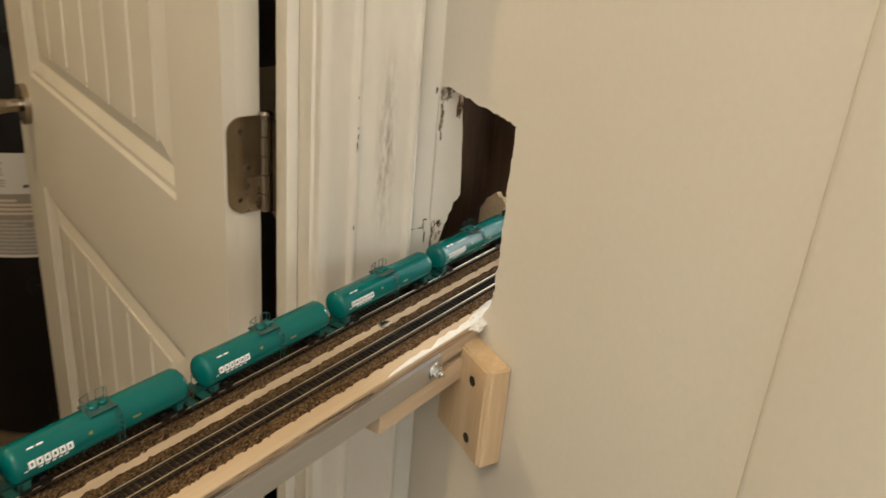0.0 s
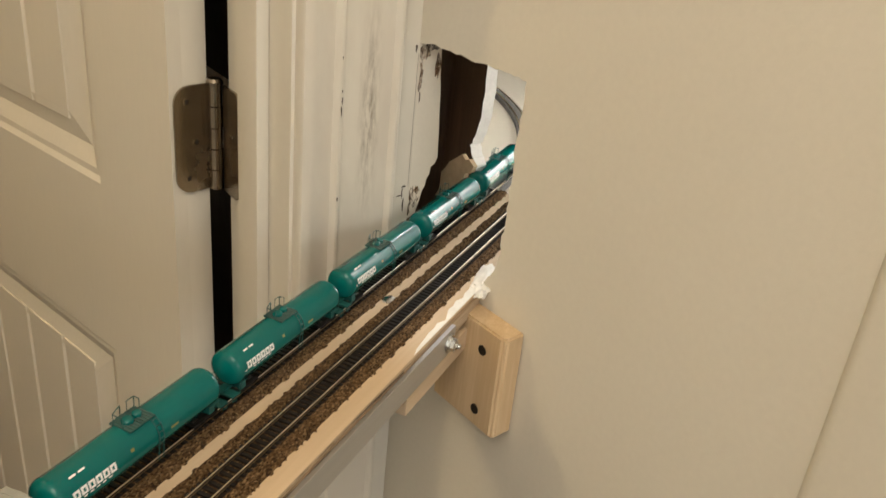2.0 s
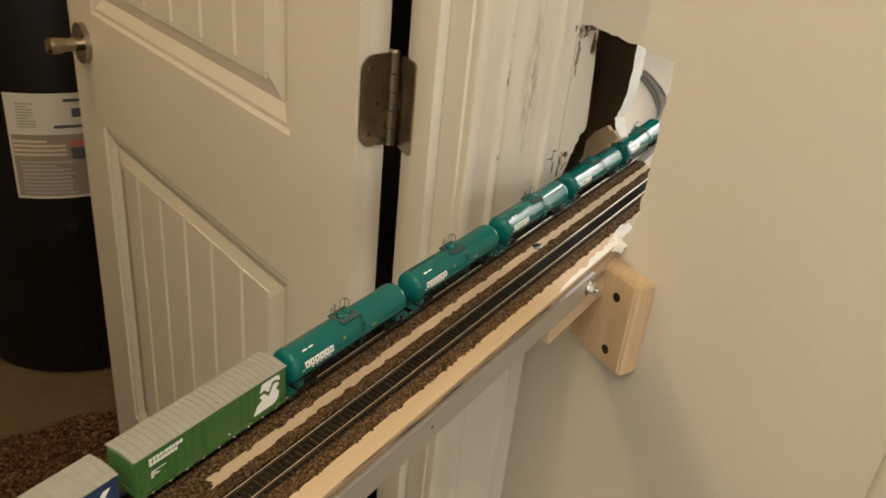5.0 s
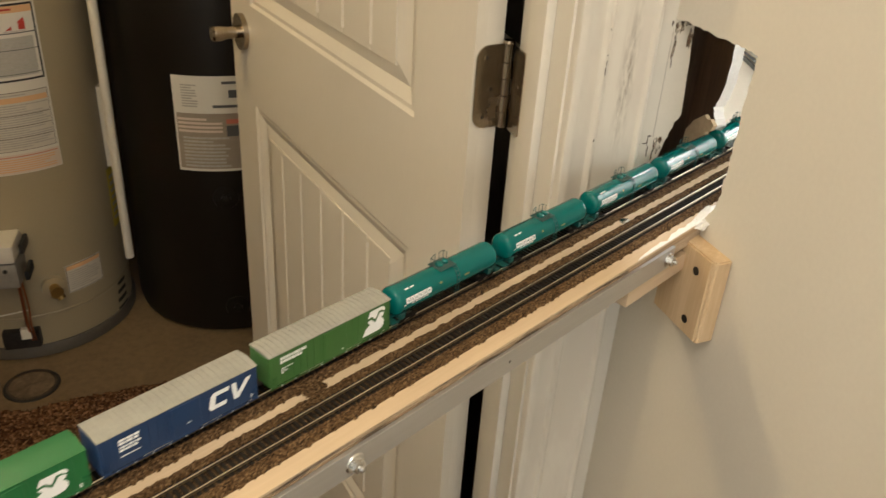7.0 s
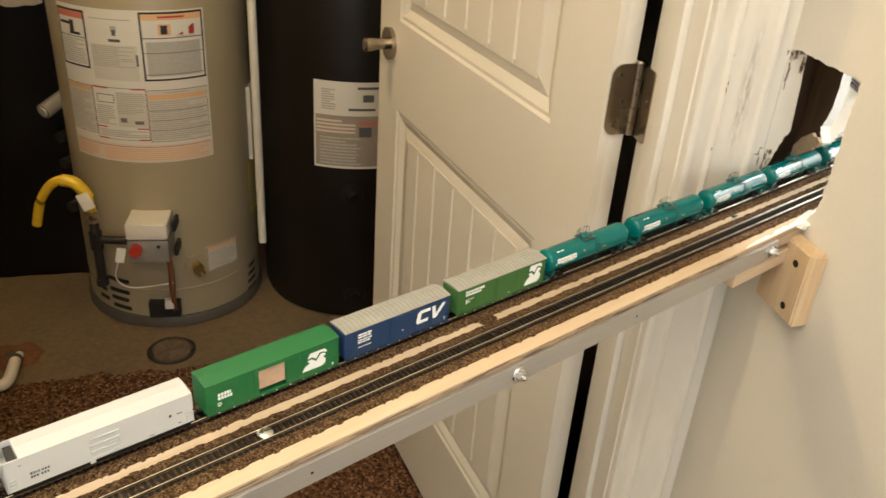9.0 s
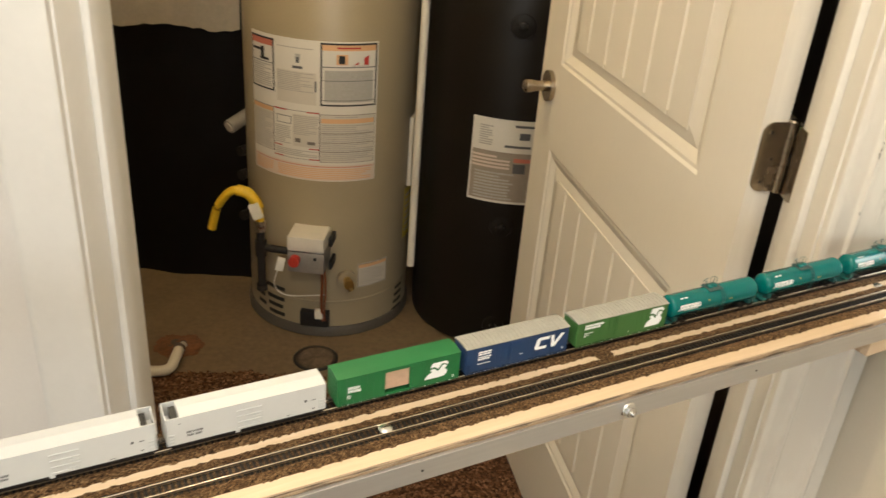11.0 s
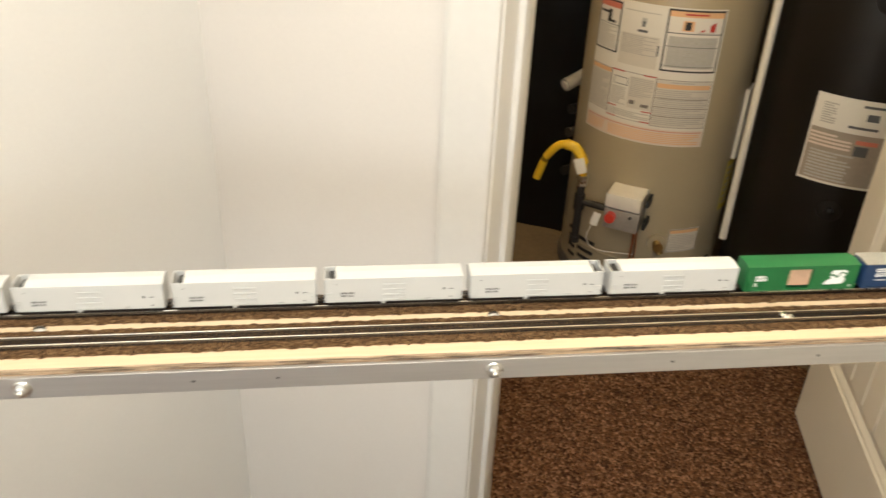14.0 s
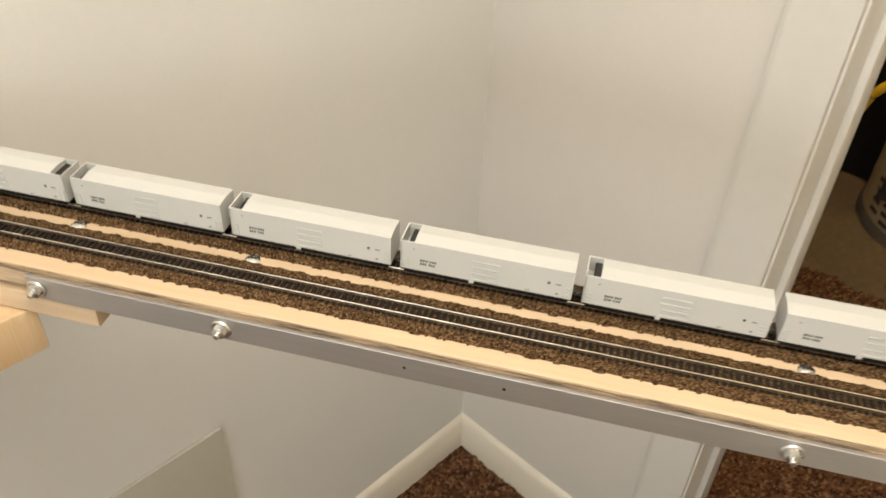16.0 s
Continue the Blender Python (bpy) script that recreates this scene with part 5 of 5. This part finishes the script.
        print_rows(bm, -L / 2 + 0.0105, 0.0118, y, ([0.0050, 0.0058],), 0.0006, 0.0)
        chevrons(bm, L / 2 - 0.0330, 0.0115, 0.0110, y)
        print_rows(bm, L / 2 - 0.0055, 0.0092, y, ([0.0022], [0.0022], [0.0022]), 0.0005)
        print_rows(bm, 0.001, 0.0125, y - 0.0006, ([0.0024],), 0.0006)
    tagged(part("marking_print", bm, DECAL, c, "white painted markings and emblem"), kind="stuff")
    bm = bmesh.new()
    for i in range(9):
        x = -L / 2 + 0.008 + i * (L - 0.016) / 8
        box(bm, x - 0.0004, x + 0.0004, -W - 0.0006, -W - 0.0004, 0.0034, 0.0040)
    tagged(part("sill_print", bm, DECAL, c), kind="stuff")
    part("underframe", box(bmesh.new(), -L / 2 + 0.003, L / 2 - 0.003, -0.006, 0.006, 0.0026, 0.0036), TIE, c)
    running_gear(c, L, TIE)
    return c


def wire(bm, points, r=0.00028):
    return tube(bm, points, r, 5)


def tank_car(x0, x1):
    L = x1 - x0 - 0.0100
    R, zc = 0.0103, 0.0160
    c = thing("tank_car", pose((x0 + x1) / 2, YR, ZR), "teal model tank car with top platform and railings", "model train", "tank cars of the train")
    half = L / 2
    prof = [(0.0008, -half)] + [(R * math.sin(a), -half + 0.0052 * (1 - math.cos(a))) for a in np.linspace(0.25, math.pi / 2, 8)]
    prof += [(R + 0.00008, -half + 0.0058), (R, -half + 0.0064)]
    prof += [(r, -z) for r, z in reversed(prof)]
    tank = part("tank", lathe(bmesh.new(), prof, 40, Matrix.Translation((0, 0, zc)) @ pose(0, 0, 0, 0, 90, 0)), TEAL, c)
    # running boards and saddles
    for s in (-1, 1):
        bm = bmesh.new()
        box(bm, min(s * (half - 0.013), s * (half + 0.0028)), max(s * (half - 0.013), s * (half + 0.0028)), -0.0022, 0.0022, 0.0036, 0.0056)
        box(bm, min(s * (half - 0.010), s * (half - 0.006)), max(s * (half - 0.010), s * (half - 0.006)), -0.0080, 0.0080, 0.0040, 0.0085)
        part("saddle", bm, TEAL_D, c)
    for s in (-1, 1):
        e0, e1 = min(s * (half - 0.0030), s * (half + 0.0030)), max(s * (half - 0.0030), s * (half + 0.0030))
        p = part("end_platform", box(bmesh.new(), e0, e1, -0.0095, 0.0095, 0.0040, 0.0047), TEAL_D, c)
        bm = bmesh.new()
        for yy in (-0.0092, 0.0092):
            wire(bm, [(s * (half - 0.0032), yy, 0.0045), (s * (half - 0.0032), yy, 0.0098)])
            wire(bm, [(s * (half - 0.0032), yy, 0.0096), (s * (half - 0.0100), yy, 0.0094)])
            wire(bm, [(s * (half + 0.0028), yy, 0.0044), (s * (half + 0.0028), yy, 0.0016), (s * (half - 0.0006), yy, 0.0016), (s * (half - 0.0006), yy, 0.0044)])
        wire(bm, [(s * (half + 0.0028), -0.0092, 0.0050), (s * (half + 0.0028), 0.0092, 0.0050)])
        part("end_rail", bm, TEAL_D, p)
    part("centre_sill", box(bmesh.new(), -half + 0.012, half - 0.012, -0.0016, 0.0016, 0.0032, 0.0046), TIE, c)
    # top platform
    zt = zc + R
    plat = part("top_platform", box(bmesh.new(), -0.0078, 0.0078, -0.0064, 0.0064, zt - 0.0006, zt), TEAL_D, c)
    bm = bmesh.new()
    for i in range(9):
        x = -0.0076 + i * 0.0018
        box(bm, x, x + 0.0008, -0.0064, 0.0064, zt, zt + 0.0004)
    part("grating", bm, GRATE, plat)
    part("dome", lathe(bmesh.new(), [(0.0030, 0), (0.0030, 0.0014), (0.0023, 0.0021), (0.0008, 0.0023)], 20, Matrix.Translation((-0.0026, 0.0004, zt))), TEAL, plat)
    part("dome", lathe(bmesh.new(), [(0.0024, 0), (0.0024, 0.0017), (0.0018, 0.0023), (0.0006, 0.0025)], 20, Matrix.Translation((0.0032, 0.0004, zt))), TEAL, plat)
    bm = bmesh.new()
    z1 = zt + 0.0058
    wire(bm, [(-0.0076, 0.0040, zt), (-0.0076, 0.0040, z1), (-0.0012, 0.0062, z1), (-0.0012, 0.0062, zt)])
    wire(bm, [(-0.0076, -0.0020, zt), (-0.0076, -0.0020, z1 - 0.0006), (-0.0076, 0.0040, z1)])
    wire(bm, [(0.0030, 0.0062, zt), (0.0030, 0.0062, z1), (0.0076, 0.0062, z1), (0.0076, 0.0062, zt)])
    wire(bm, [(0.0076, 0.0062, z1), (0.0076, 0.0030, z1), (0.0076, 0.0030, zt)])
    part("safety_rail", bm, TEAL_D, plat)
    # ladder on the near side
    bm = bmesh.new()
    arcp = lambda a, r: (0, -r * math.cos(a), zc + r * math.sin(a))  # noqa: E731
    for x in (0.0050, 0.0080):
        wire(bm, [(x, *arcp(a, R + 0.0008)[1:]) for a in np.linspace(1.0, -0.35, 8)] + [(x, -0.0098, 0.0030)])
    for a in np.linspace(0.9, -0.3, 5):
        y, z = arcp(a, R + 0.0008)[1:]
        wire(bm, [(0.0050, y, z), (0.0080, y, z)])
    part("ladder", bm, TEAL_D, c)
    # wrapped markings
    def wrap(bm, x0, x1, a0, a1, lift=0.00012):
        n = 3
        lo = [[bm.verts.new((x, -(R + r) * math.cos(a), zc + (R + r) * math.sin(a))) for a in np.linspace(a0, a1, n + 1)] for x in (x0, x1) for r in (lift,)]
        for k in range(n):
            bm.faces.new((lo[0][k], lo[1][k], lo[1][k + 1], lo[0][k + 1]))
    bm = bmesh.new()
    for i in range(6):                      # a row of plain hollow blocks for the owner's name
        x = -half + 0.0092 + i * 0.0040
        for a, b, lo, hi in ((0, 0.0011, 0.06, 0.44), (0.0023, 0.0034, 0.06, 0.44), (0.0011, 0.0023, 0.06, 0.16), (0.0011, 0.0023, 0.34, 0.44)):
            wrap(bm, x + a, x + b, lo, hi)
    for i in range(2):
        wrap(bm, -half + 0.0115 + i * 0.0048, -half + 0.0150 + i * 0.0048, 0.98, 1.07)
    for i in range(5):
        wrap(bm, -half + 0.014 + i * 0.0034, -half + 0.0160 + i * 0.0034, -0.08, 0.0)
    wrap(bm, -half + 0.002 + 0.0048, -half + 0.0085, 0.0, 0.06)
    tagged(part("marking_print", bm, DECAL, c, "white painted markings"), kind="stuff")
    for x0_, x1_, a0, a1 in ((0.0135, 0.0185, 0.02, 0.14), (-0.0115, -0.0095, 0.30, 0.46)):
        bm = bmesh.new()
        wrap(bm, x0_, x1_, a0, a1)
        part("placard", bm, OLIVE, c)
    running_gear(c, x1 - x0 - 0.0066, TIE)
    return c


WHEEL = mat("dark_wheel_metal", (0.09, 0.075, 0.06), 0.4, 0.7, var=0.2, scale=60)
GRATE = mat("dirty_grating", (0.05, 0.085, 0.075), 0.6, var=0.3, scale=200)
CRATE = mat("tan_load", (0.50, 0.33, 0.22), 0.7, var=0.15, scale=60, fine=300)
OLIVE = mat("olive_placard", (0.22, 0.20, 0.05), 0.5, var=0.15)

PITCH = 0.1145
W1 = -0.2255
for i, side in enumerate((-1, 1, -1, -1, -1, -1, 1, -1)):
    reefer(W1 - PITCH * (i + 1), W1 - PITCH * i, side)
boxcar(-0.2230, -0.1190, GREEN2, GREEN2, "open", "bright green model boxcar with an open sliding door")
boxcar(-0.1190, -0.0187, BLUE, SILVER, "wedge", "blue model boxcar with a ribbed silver roof")
boxcar(-0.0156, 0.0858, GREEN, SILVER, "emblem", "green model boxcar with a ribbed silver roof")
first = tank_car(0.0840, 0.2005)
for x, y, turn in ((0.2588, 0, 0), (0.3753, 0, 0), (0.4918, 0, 0), (0.6080, 0.0012, 1.5)):
    copy_thing(first, pose(x, YR + y, ZR, 0, 0, turn))

# ---- ties of the empty track, each a piece of its own ----
for k in range(int((0.60 - BX0) / 0.0040)):
    x = BX0 + 0.0040 * k
    if -0.75 < x < 0.45:
        tie = new("tie", tie_mesh)
        tie.parent = front
        tie.location = (x, 0, 0)
